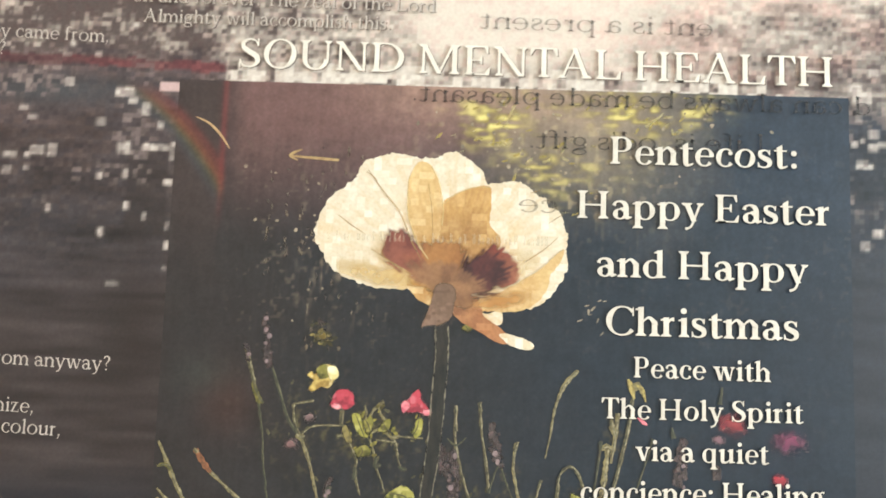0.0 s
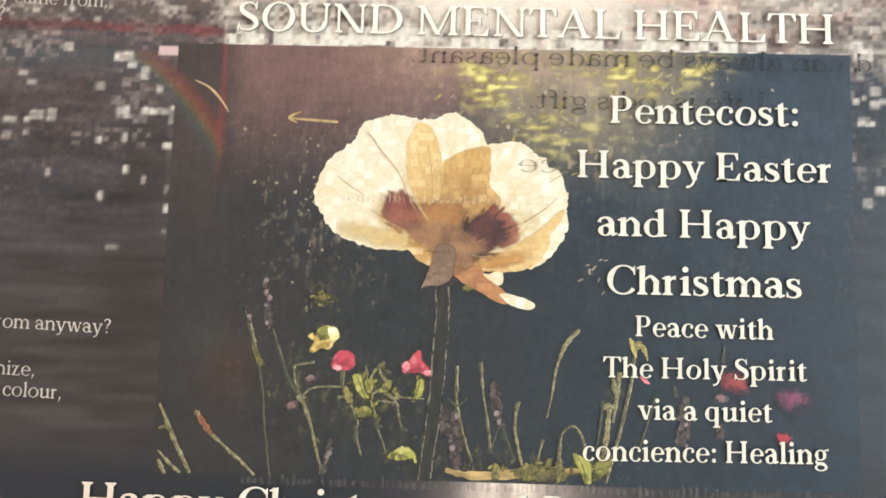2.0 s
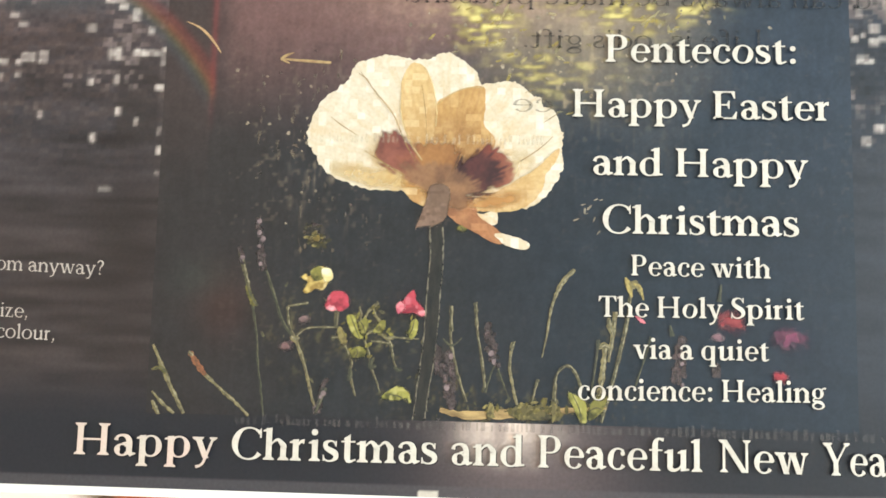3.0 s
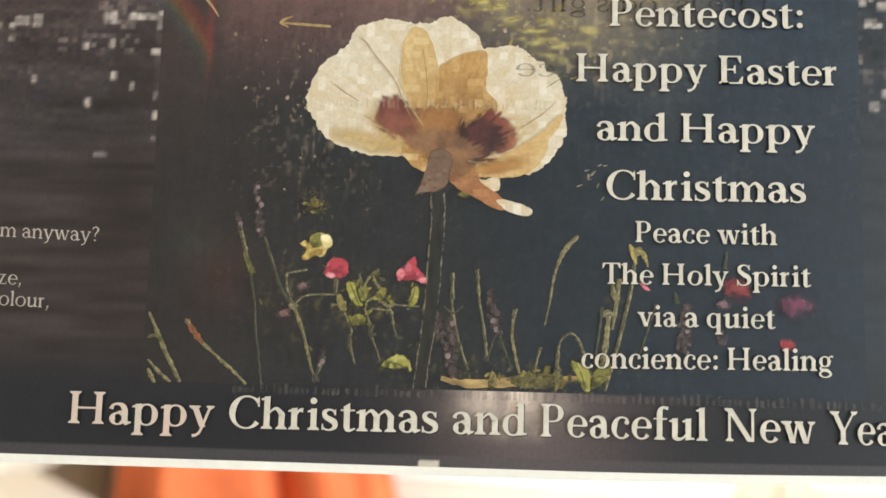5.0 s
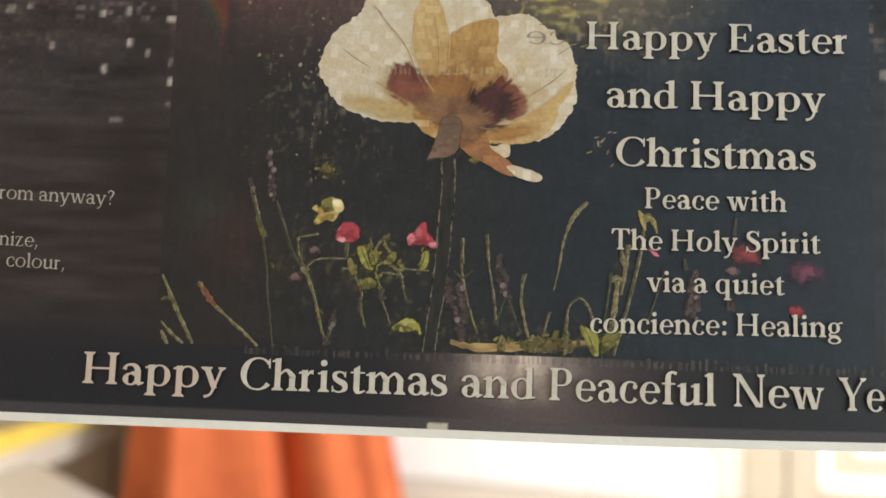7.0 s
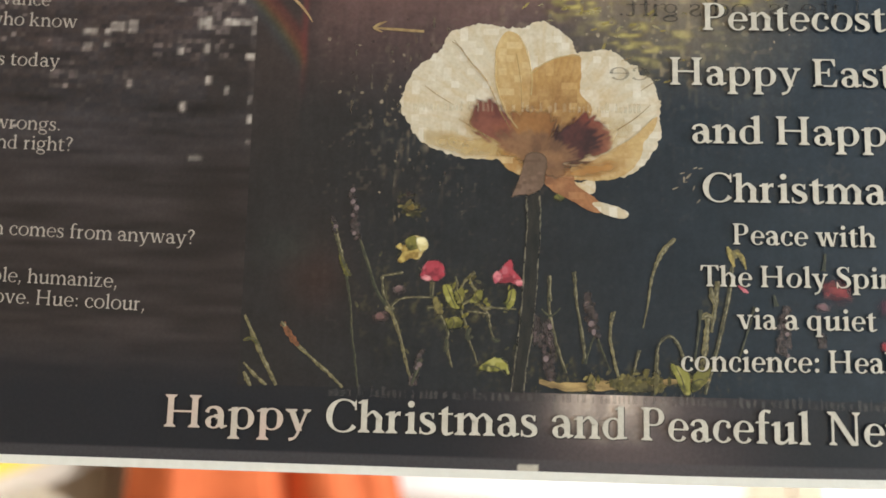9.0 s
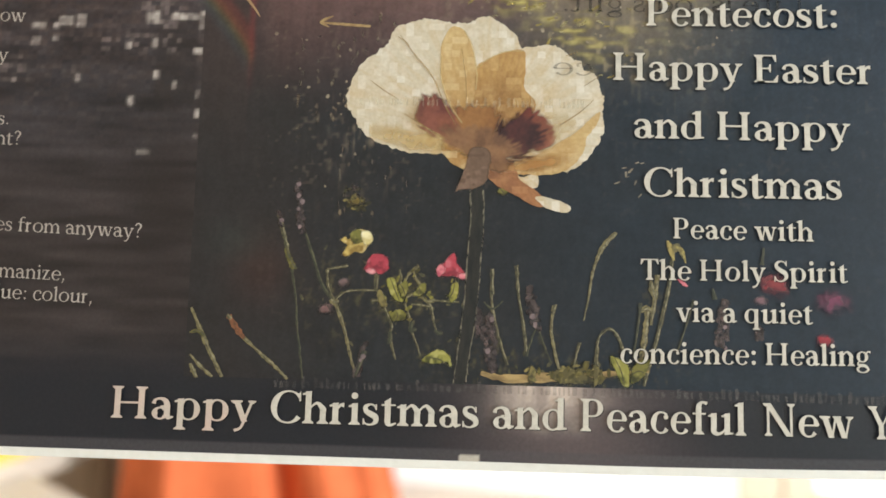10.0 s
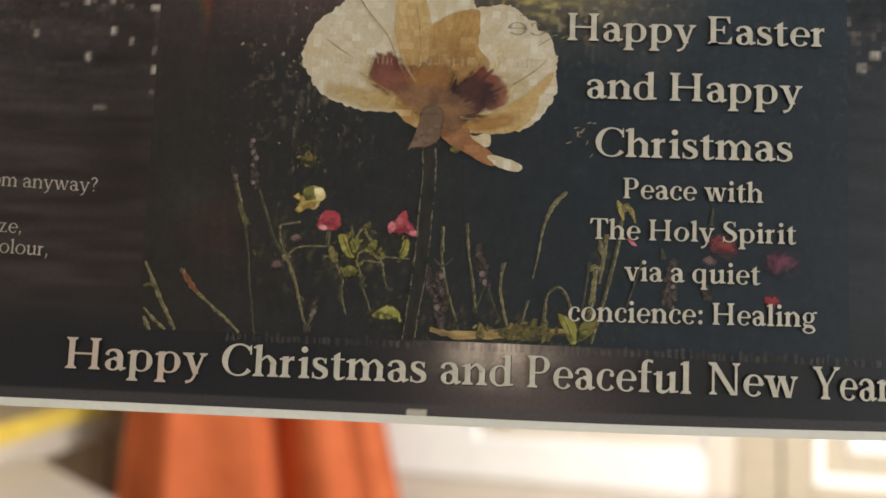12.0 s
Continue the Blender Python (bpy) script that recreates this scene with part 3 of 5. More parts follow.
def mosaic(u, v):
    """The enlarged, blocky picture of glittering water behind everything."""
    cell, other, pair = cells(u, v, 1.06, 1.06, 4), cells(u, v, 1.06, 1.06, 5), cells(u, v, 2.12, 1.06, 6)
    square, slab_, tall = cells(u, v, 2.12, 2.12, 7), cells(u, v, 5.3, 2.12, 8), cells(u, v, 1.06, 2.12, 9)
    grain = 0.42 * cell + 0.28 * pair + 0.3 * slab_
    clump = value_noise(u, v, 11, 7, 1)
    streak = value_noise(u, v, 26, 1.9, 2) * 0.55 + value_noise(u, v, 9, 1.2, 3) * 0.45
    right = step(u, 60, 160)
    dark = blend(tint(52, 46, 46), tint(35, 39, 47), right)
    dark = blend(dark, tint(49, 46, 49) * np.ones_like(dark), 0.8 * oval(u, v, (-15, 66), 40, 14))
    blocky = step(v, 48, 78)
    dark = dark * (0.35 + 1.25 * streak + right * 0.55 * (0.5 - streak))[..., None] * (1 + (1.5 * grain - 0.75) * (0.12 + 0.4 * blocky + 0.35 * step(v, 72, 84)))[..., None]
    dark = blend(dark, dark * np.array([1.12, 1.0, 1.03]) + tint(43, 39, 39) * 0.6, step(v, 68, 100) * (1 - right))
    dark = blend(dark, tint(31, 33, 39) * np.ones_like(dark), 1 - step(v, 6, 22))
    dark = dark * (1 + 0.26 * step(v, 52, 62) * (1 - right))[..., None] * (1 - 0.14 * step(v, 58, 68) * (1 - right))[..., None]
    dark = dark * (1 + 0.3 * blocky[..., None] * (pair - 0.5)[..., None] * np.array([0.5, 0.0, -0.5]))
    # bluish, darker water below the red line, and a dark square of it beside the post
    dark = blend(dark, tint(58, 62, 66) * np.ones_like(dark), 0.75 * oval(u, v, (-12, 100.5), 22, 3.4))
    dark = blend(dark, tint(40, 36, 36) * np.ones_like(dark), 0.6 * step(u, 3.6, 4.6) * (1 - step(u, 13, 14)) * step(v, 66, 70) * (1 - step(v, 86.6, 87.4)))
    # the smooth dark shape in the water
    dark = blend(dark, tint(36, 31, 31) * np.ones_like(dark), 0.75 * np.exp(-((u - 8) / 9) ** 2 - ((v - 45) / 17) ** 2))
    # glitter: faint blocks, thicker towards the top, then the bright ones
    thick = step(clump + 0.25 * step(v, 70, 110), 0.4, 0.95) * step(v, 60, 84)
    thick = np.where(u > 150, step(clump, 0.12, 0.55) * step(v, 60, 92), thick)
    faint_ = step(0.3 * square + 0.3 * tall + 0.4 * pair, 0.8 - 0.4 * thick, 0.98 - 0.4 * thick) * thick
    out = blend(dark, blend(tint(84, 75, 74), tint(128, 115, 111), other), 0.9 * faint_)
    away = (u < -26) | (u > 174)
    lights = away & ((0.5 * np.where(slab_ > 0.5, pair, tall) + 0.5 * cell) > 1 - 0.17 * thick ** 0.5 - 0.025 * step(v, 55, 60)) & (v > 52)
    out = np.where(lights[..., None], blend(tint(104, 92, 90), tint(194, 184, 174), other ** 2.3), out)
    # the bright sky-lit water along the top
    edge = np.where(u < 25, 111 - 2.5 * step(u, -30, 20), 103.6)
    top = step(v + 7 * (clump - 0.5) + 4 * (grain - 0.5), edge - 4, edge + 4)
    top = np.where((u > 26) & (u < 165), (v > 103.6) * 1.0, top)
    glow = np.exp(-((u - 92) / 30) ** 2) * 0.72 * step(v, 98, 120) + 0.3 + 0.15 * np.exp(-((u - 65) / 50) ** 2)
    glow = glow - 0.1 * step(u, 128, 160) * (1 - step(v, 120, 132)) + 0.3 * step(v, 119, 132) * step(u, 60, 75)
    glow = glow + 0.16 * step(u, 67.6, 68.4) * step(v, 106, 112) - 0.36 * (1 - step(u, -5, 40))
    rough = (0.95 - 0.35 * step(u, 80, 125)) * (1 - step(glow, 0.55, 1.0))
    drift = value_noise(u, v, 6, 3, 61) * 0.6 + value_noise(u, v, 2.6, 1.5, 62) * 0.4
    tone = np.clip(glow + rough * ((grain - 0.5) * 1.35 + (drift - 0.5) * 1.2) + 0.2 * (other - 0.5) * rough, 0.0, 1)
    water = blend(tint(76, 66, 64), tint(193, 183, 170), tone)
    water = water * (1 - 0.14 * step(other, 0.4, 1)[..., None] * np.array([0.2, 0.9, 0.8]))
    water = blend(water, water * np.array([1.12, 0.93, 0.92]), 0.7 * step(value_noise(u, v, 5, 4, 63), 0.5, 0.8) * step(u, 100, 130))
    low = (v < 108) & (u > 26) & (u < 150)
    water = np.where((low & (square > 0.4))[..., None], blend(tint(170, 158, 148), tint(198, 191, 180), other), water)
    out = blend(out, water, top)
    for gu, gv, gw, gh, k in GLITTER_NEAR + GLITTER_POST + GLITTER_FAR:
        spot = step(-np.abs(u - gu), -gw / 2 - 0.4, -gw / 2 + 0.3) * step(-np.abs(v - gv), -gh / 2 - 0.4, -gh / 2 + 0.3)
        out = blend(out, blend(tint(156, 143, 137), tint(206, 197, 186), cell) * np.ones_like(out), spot * min(1.0, 0.05 + 0.85 * k))
    out = blend(out, tint(186, 160, 156) * np.ones_like(out), 0.85 * (abs(u - 12.7) < 2.8) * (abs(v - 101.7) < 1.0))
    # the blurred dark red line over the water
    off = np.abs(v - np.interp(u, [-50, -27, -9, 9, 26], [107.3, 107.7, 107.6, 107.0, 106.4]) + 0.8 * (pair - 0.5))
    redness = (1 - step(off, 0.7, 1.5)) * (1 - step(u, 24, 26)) * (0.55 + 0.4 * slab_)
    out = blend(out, blend(tint(76, 40, 44), tint(112, 62, 64), cell * step(u, -30, 20)), redness)
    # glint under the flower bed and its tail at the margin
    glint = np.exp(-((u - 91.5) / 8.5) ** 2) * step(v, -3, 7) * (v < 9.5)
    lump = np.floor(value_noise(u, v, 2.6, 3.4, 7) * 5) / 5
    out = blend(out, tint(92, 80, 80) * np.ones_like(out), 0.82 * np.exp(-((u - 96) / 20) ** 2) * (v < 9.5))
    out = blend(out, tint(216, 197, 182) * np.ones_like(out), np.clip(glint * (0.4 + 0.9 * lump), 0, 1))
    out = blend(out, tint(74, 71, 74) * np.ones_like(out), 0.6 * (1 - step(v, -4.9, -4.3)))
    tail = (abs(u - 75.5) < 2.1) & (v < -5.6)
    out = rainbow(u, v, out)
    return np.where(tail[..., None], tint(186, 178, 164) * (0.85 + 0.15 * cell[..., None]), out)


water_ink = picture_ink("water_ink")
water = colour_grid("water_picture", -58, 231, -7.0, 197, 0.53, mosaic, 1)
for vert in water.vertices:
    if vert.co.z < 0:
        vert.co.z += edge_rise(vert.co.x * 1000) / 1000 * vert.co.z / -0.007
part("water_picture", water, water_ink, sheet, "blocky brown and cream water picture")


FOLIAGE = [((86.6, 97.4), 8, 4.5, 1.0), ((82.7, 93.0), 4, 2.5, 1.0), ((117.5, 99.6), 9, 4.5, 1.0), ((119.4, 95.7), 5, 2.6, 1.0), ((106.7, 100.5), 9, 2.5, 0.45), ((96.3, 86.7), 7, 3.5, 0.75), ((100.2, 81.8), 5, 4, 0.3), ((130.6, 99.9), 6, 3, 0.7), ((109.5, 85.9), 8, 4, 0.25)]
GROWTH = [((61.8, 26.1), 13, 7, 0.6), ((59.9, 28.5), 6, 5, 0.5), ((45.4, 26.3), 6, 9, 0.7), ((94.9, 10.6), 16, 3, 1.2), ((79.5, 14.2), 6, 5, 0.7), ((67.6, 13.8), 6, 3, 0.8), ((108.9, 12.7), 7, 4, 0.8), ((87.7, 15.6), 7, 5, 0.6), ((113.5, 25.7), 4, 9, 0.4)]


def bed(u, v):
    """The dark, out-of-focus garden behind the poppy."""
    n1, n2, n3, n4 = value_noise(u, v, 16, 12, 11), value_noise(u, v, 4, 3.2, 12), value_noise(u, v, 1.4, 1.7, 13), value_noise(u, v, 0.65, 0.7, 16)
    c = blend(tint(42, 40, 41), tint(36, 39, 43), step(u + 10 * (n1 - 0.5), 25, 60))
    c = blend(c, tint(31, 41, 51), step(u + 10 * (n1 - 0.5), 65, 125))
    c = blend(c, tint(27, 37, 49), 0.8 * step(u, 125, 160))
    mauve = step(v + 12 * (n1 - 0.5), 66, 99) * (1 - step(u + 8 * (n2 - 0.5), 62, 100)) * step(u, 22, 32)
    c = blend(c, tint(98, 73, 70), mauve * 0.85)
    c = blend(c, tint(112, 102, 87), 0.82 * step(v + 16 * (n1 - 0.5), 68, 100) * step(u, 78, 92) * (1 - step(u, 112, 142)))
    c = blend(c, tint(138, 112, 98), 0.6 * oval(u, v, (76, 104), 20, 9) + 0.25 * oval(u, v, (100, 100), 18, 8))
    streak = value_noise(u, v, 0.7, 5, 14) * 0.6 + value_noise(u, v, 1.1, 1.6, 15) * 0.4
    c = blend(c, tint(112, 100, 86), step(streak, 0.55, 1.05) * np.exp(-((u - 51) / 8) ** 2 - ((v - 66) / 20) ** 2))
    dots = step(value_noise(u, v, 1.5, 1.4, 51) * 0.75 + n3 * 0.25, 0.66, 0.8)
    c = blend(c, tint(132, 120, 96), 0.75 * dots * np.clip(oval(u, v, (100, 92), 24, 9) + 0.7 * oval(u, v, (104, 78), 14, 7), 0, 1))
    c = blend(c, tint(84, 76, 66), 0.6 * step(streak, 0.5, 1.0) * np.exp(-((u - 108) / 22) ** 2 - ((v - 78) / 14) ** 2))
    c = blend(c, tint(66, 44, 38), 0.5 * oval(u, v, (30, 32), 6, 7))
    c = blend(c, tint(60, 66, 62), 0.3 * oval(u, v, (24, 38), 6, 4))
    motes = step(value_noise(u, v, 0.9, 0.85, 53) * 0.7 + value_noise(u, v, 3.1, 2.6, 54) * 0.3, 0.7, 0.86)
    c = blend(c, tint(94, 84, 74), 0.5 * motes * step(u, 26, 34) * step(v, 12, 30) * (1 - step(v, 84, 96)) * (1 - 0.8 * step(u, 66, 84)) * (0.35 + 0.65 * step(v, 40, 55)))
    post = step(u, 13, 15.5) * (1 - step(u, 24.6, 25.6)) * step(v, 52, 85)
    c = blend(c, tint(54, 46, 45), post * 0.9)
    c = blend(c, tint(112, 48, 48), np.exp(-((u - 25.3) / 0.7) ** 2) * step(v, 68, 84) * 0.42)
    # leaves in the light, at the top, and dim growth in the bed
    leafy = sum(k * oval(u, v, p, rx, rz) for p, rx, rz, k in FOLIAGE)
    f = 0.5 * value_noise(u, v, 2.4, 0.9, 71) + 0.25 * n3 + 0.25 * n2
    c = blend(c, tint(92, 80, 58), np.clip(leafy, 0, 1) * step(f, 0.34, 0.58) * 0.85)
    c = blend(c, tint(131, 121, 70), np.clip(leafy, 0, 1) * step(f, 0.46, 0.68) * 0.9)
    c = blend(c, tint(175, 164, 103), np.clip(leafy, 0, 1) * step(f, 0.6, 0.8) * 0.85)
    grown = np.clip(sum(k * oval(u, v, p, rx, rz) for p, rx, rz, k in GROWTH), 0, 1)
    g = 0.4 * value_noise(u, v, 0.8, 2.4, 18) + 0.35 * value_noise(u, v, 0.6, 0.6, 19) + 0.25 * n3
    c = blend(c, tint(58, 55, 44), grown * step(g, 0.48, 0.68) * 0.6)
    c = blend(c, tint(100, 92, 60), grown * step(g, 0.62, 0.8) * 0.55)
    # Colour raised towards the upper right, standing for a veil of glare.
    c = rainbow(u, v, c) * (1 + 0.25 * step(v, 45, 95) * step(u, 48, 78))[..., None]
    return c * (1 - 0.13 * (1 - step(v, 50, 85)))[..., None] * (0.66 + 0.2 * n2 + 0.18 * n3 + 0.18 * n4 + 0.16 * value_noise(u, v, 0.9, 5, 41) + 0.12 * value_noise(u, v, 4, 1.2, 42))[..., None]


garden = part("garden_picture", colour_grid("garden_picture", 14.6, 164.6, 8.9, 103.6, 0.33, bed, 3), picture_ink("garden_ink"), sheet, "dark garden photograph behind the poppy")

# ======== shapes of the photograph ========
def jagged(points, amount, seed, steps=7):
    """A closed outline with a crimped edge: shallow scallops of uneven depth and small nicks."""
    rs = random.Random(seed)
    phase, run = rs.random() * 9, 0.0
    line = smooth(points, steps, True)
    out = []
    for i, (x, y) in enumerate(line):
        a, b = line[i - 1], line[(i + 1) % len(line)]
        dx, dy = b[0] - a[0], b[1] - a[1]
        d = math.hypot(dx, dy) or 1
        run += d / 2 * (0.6 + 0.8 * rs.random())
        k = amount * ((rs.random() - 0.5) * 1.2 + 0.55 * math.sin(run * 2.3 + phase) * math.sin(run * 0.37 + 2 * phase))
        out.append((x + dy / d * k, y - dx / d * k))
    return out


def outline_mesh(name, outline, level):
    """A filled outline, cut into triangles."""
    from mathutils.geometry import tessellate_polygon
    tris = tessellate_polygon([[Vector((x, z, 0)) for x, z in outline]])
    strokes = [[[outline[i] for i in t] for t in tris]]
    return flat_mesh(name, strokes, level)


def patch(name, points, material, level, parent, label="", crimp=0.15, seed=1):
    return part(name, outline_mesh(name, jagged(points, crimp, seed), level), material, parent, label)


def stalk(name, points, widths, material, level, parent, label="", lit=None, uneven=0.0, seed=0):
    """A drawn stalk; uneven ones swell and thin along their length, and a lit one has a bright side."""
    if isinstance(widths, (int, float)):
        widths = [widths] * len(points)
    line = smooth([(*p, w) for p, w in zip(points, widths)], 7)
    rs = random.Random(seed)
    pts = [(x + uneven * 0.035 * rs.gauss(0, 1), z) for x, z, w in line]
    ws = [max(w * (1 + uneven * rs.uniform(-0.3, 0.35)), 0.1) for x, z, w in line]
    if len(points) < 4 and max(widths) > 1.1:
        pts, ws = list(points), list(widths)
    ob = part(name, flat_mesh(name, [ribbon(pts, ws, 2)], level), material, parent, label)
    if lit:
        side = [(x + 0.22 * w, z) for (x, z), w in zip(pts, ws)]
        part("lit_side", flat_mesh("lit_side", [ribbon(side, [w * rs.uniform(0.1, 0.5) for w in ws], 2)], level + 0.02), lit, parent)
    return ob


HEART = (77.1, 60.6)
cream_petal = petal_ink("cream_petal", (184, 155, 106), (195, 184, 162), (221, 215, 203), HEART, 23)
tan_petal = petal_ink("tan_petal", (126, 90, 56), (172, 136, 84), (194, 162, 110), HEART, 20)
pale_tan_petal = petal_ink("pale_tan_petal", (158, 120, 72), (188, 160, 110), (209, 187, 145), HEART, 22)
brown_petal = petal_ink("brown_petal", (112, 78, 58), (150, 102, 68), (170, 122, 84), HEART, 16)
vein_ink = ink("vein_ink", (146, 120, 80), (170, 142, 96), 2, alpha=0.6)
edge_ink = ink("edge_ink", (222, 200, 152), (206, 180, 124), 2, alpha=0.5)

poppy = garden
patch("petal", [(70.4, 87.1), (72.8, 81.2), (75.0, 68.6), (78.3, 60.9), (84.2, 68.8), (85.5, 78.2), (84.7, 82.4), (83.4, 84.9), (79.8, 87.7), (77.2, 88.8), (74.9, 88.3), (73.2, 87.0)], cream_petal, 5.00, poppy, crimp=0.34, seed=20)
patch("petal", [(47.1, 68.2), (47.3, 72.2), (49.8, 77.3), (53.2, 80.4), (55.6, 82.5), (57.0, 85.6), (60.2, 87.2), (63.9, 88.1), (67.9, 87.5), (71.2, 86.3), (73.4, 81.2), (75.0, 71.1), (74.6, 63.0), (72.0, 58.0), (66.2, 57.9), (61.2, 58.0), (56.9, 59.1), (52.8, 60.7), (49.9, 63.4), (48.3, 66.4)], cream_petal, 6.02, poppy, crimp=0.34, seed=21)
patch("petal", [(84.7, 80.7), (87.6, 82.1), (90.8, 82.6), (93.8, 81.5), (95.6, 79.8), (97.6, 78.9), (98.8, 77.0), (100.7, 76.2), (101.9, 73.3), (102.8, 70.3), (102.5, 67.3), (103.0, 64.4), (101.6, 60.6), (99.2, 57.3), (96.0, 54.9), (92.4, 54.3), (88.1, 55.0), (83.9, 56.4), (78.3, 60.2), (80.5, 68.7)], cream_petal, 7.04, poppy, crimp=0.34, seed=22)
patch("petal", [(67.2, 79.9), (67.7, 83.4), (69.6, 86.3), (72.2, 85.5), (74.0, 81.9), (75.2, 76.2), (75.0, 70.9), (74.2, 65.9), (72.3, 64.6), (69.2, 69.0), (67.5, 74.5)], pale_tan_petal, 8.06, poppy, crimp=0.06, seed=23)
patch("petal", [(75.2, 77.2), (77.8, 79.3), (81.5, 80.8), (85.4, 81.1), (85.8, 76.3), (85.6, 72.8), (87.8, 70.1), (88.0, 68.1), (85.5, 65.3), (81.9, 62.8), (78.3, 60.5), (73.7, 60.4), (71.1, 63.6), (72.3, 65.8), (74.4, 69.6), (75.0, 73.6)], tan_petal, 9.08, poppy, crimp=0.12, seed=24)
patch("petal", [(82.3, 55.6), (88.1, 57.9), (93.1, 60.7), (97.2, 63.4), (100.1, 66.3), (102.1, 67.7), (101.1, 64.6), (99.2, 62.1), (98.5, 58.9), (96.1, 55.7), (92.3, 53.9), (87.0, 53.6), (83.1, 53.9)], pale_tan_petal, 12.10, poppy, crimp=0.15, seed=25)
patch("petal", [(67.9, 59.8), (72.4, 60.8), (73.8, 54.7), (70.9, 55.4), (68.9, 57.2)], pale_tan_petal, 10.12, poppy, crimp=0.12, seed=26)
patch("petal", [(77.5, 54.0), (79.9, 56.3), (83.9, 55.4), (84.8, 52.7), (87.3, 50.9), (89.7, 49.1), (91.1, 47.2), (88.3, 46.8), (84.6, 48.8), (81.0, 50.6), (79.2, 51.8)], brown_petal, 12.14, poppy, crimp=0.1, seed=27)
patch("petal_tip", [(88.3, 48.8), (90.9, 48.7), (95.1, 47.4), (95.6, 45.8), (93.2, 45.7), (90.3, 46.7)], cream_petal, 14.16, poppy, crimp=0.14, seed=28)
patch("petal_fold", [(83.1, 53.4), (86.0, 53.2), (88.6, 53.9), (88.7, 51.1), (86.8, 50.6), (84.6, 52.2)], cream_petal, 11.18, poppy, crimp=0.15, seed=29)
PALE_SPOTS = [
    ((66.0, 64.1), (8, 4), -30, (190, 156, 100), (202, 174, 120), 0.5), ((91.0, 62.7), (8, 3.4), 35, (196, 168, 118), (206, 184, 136), 0.45), ((70.8, 59.1), (3.6, 2), -10, (168, 120, 66), (188, 146, 88), 0.7),
    ((60.0, 60.8), (12, 3.4), -12, (192, 160, 98), (204, 178, 120), 0.48), ((74.5, 64.2), (6, 5), 20, (136, 94, 60), (156, 112, 70), 0.8), ((88.1, 55.8), (9, 2.2), 12, (168, 118, 66), (184, 138, 84), 0.6),
]
DARK_SPOTS = [
    ((66.4, 66.5), (4.4, 5.4), 40, (98, 56, 52), (122, 72, 62), 0.95), ((70.3, 62.3), (4.6, 2.6), -40, (104, 62, 52), (126, 78, 60), 0.85),
    ((88.0, 63.4), (4.0, 5.2), 25, (110, 58, 52), (132, 78, 62), 0.88), ((84.1, 61.6), (6.0, 5.0), 35, (52, 36, 39), (78, 46, 46), 0.98),
    ((76.5, 60.2), (9.0, 3.6), -14, (104, 76, 58), (128, 96, 70), 0.9), ((79.1, 57.0), (4.6, 3.0), -20, (112, 82, 62), (134, 100, 72), 0.88),
]
SPOTS = PALE_SPOTS + DARK_SPOTS


def spot_cover(u, v, where, radii, turn, strength, soft):
    """How thickly one soft oval of ink lies, with an uneven rim."""
    a = radians(turn)
    hu, hv = u - HEART[0], v - HEART[1] + 4
    fringe = value_noise(np.arctan2(hv, hu) * 16, np.hypot(hu, hv), 0.55, 5, 35)
    du, dv = u - where[0], v - where[1]
    r = np.hypot((du * math.cos(a) + dv * math.sin(a)) / radii[0], (dv * math.cos(a) - du * math.sin(a)) / radii[1])
    if soft:
        rim = np.interp(u, [47, 49.9, 52.8, 56.9, 61.2, 72, 74, 83, 88, 96], [67, 63.4, 60.7, 59.1, 58, 58, 54.7, 53.9, 53.6, 55.7])
        return strength * step(-r - 0.3 * (value_noise(u, v, 2.2, 2.2, 32) - 0.5), -1.2, -0.3) * step(v - rim, 0.1, 0.9)
    return strength * step(-r - 0.2 * (value_noise(u, v, 0.9, 0.9, 31) + value_noise(u, v, 2.2, 2.2, 32) - 1) - 0.34 * (fringe - 0.5), -1.1, -0.74)


def heart_colours(u, v):
    c, free = np.zeros(u.shape + (3,)), np.ones(u.shape)
    mottle = step(value_noise(u, v, 2.2, 2.2, 33) * 0.7 + value_noise(u, v, 0.7, 0.7, 34) * 0.3, 0.2, 0.8)
    for where, radii, turn, col, oth, strength in SPOTS:
        k = spot_cover(u, v, where, radii, turn, strength, strength < 0.71)
        c = c * (1 - k[..., None]) + blend(tint(*col), tint(*oth), mottle) * k[..., None]
        free = free * (1 - k)
    return c / np.maximum(1 - free, 1e-3)[..., None]


def heart_cover(u, v):
    free = np.ones(u.shape)
    for where, radii, turn, col, oth, strength in SPOTS:
        free = free * (1 - spot_cover(u, v, where, radii, turn, strength, strength < 0.71))
    return 1 - free


part("flower_heart", colour_grid("flower_heart", HEART[0] - 25, HEART[0] + 24, HEART[1] - 9, HEART[1] + 15, 0.25, heart_colours, 13.5, heart_cover), picture_ink("heart_ink", True), poppy, "dark maroon blotches round the heart of the flower")
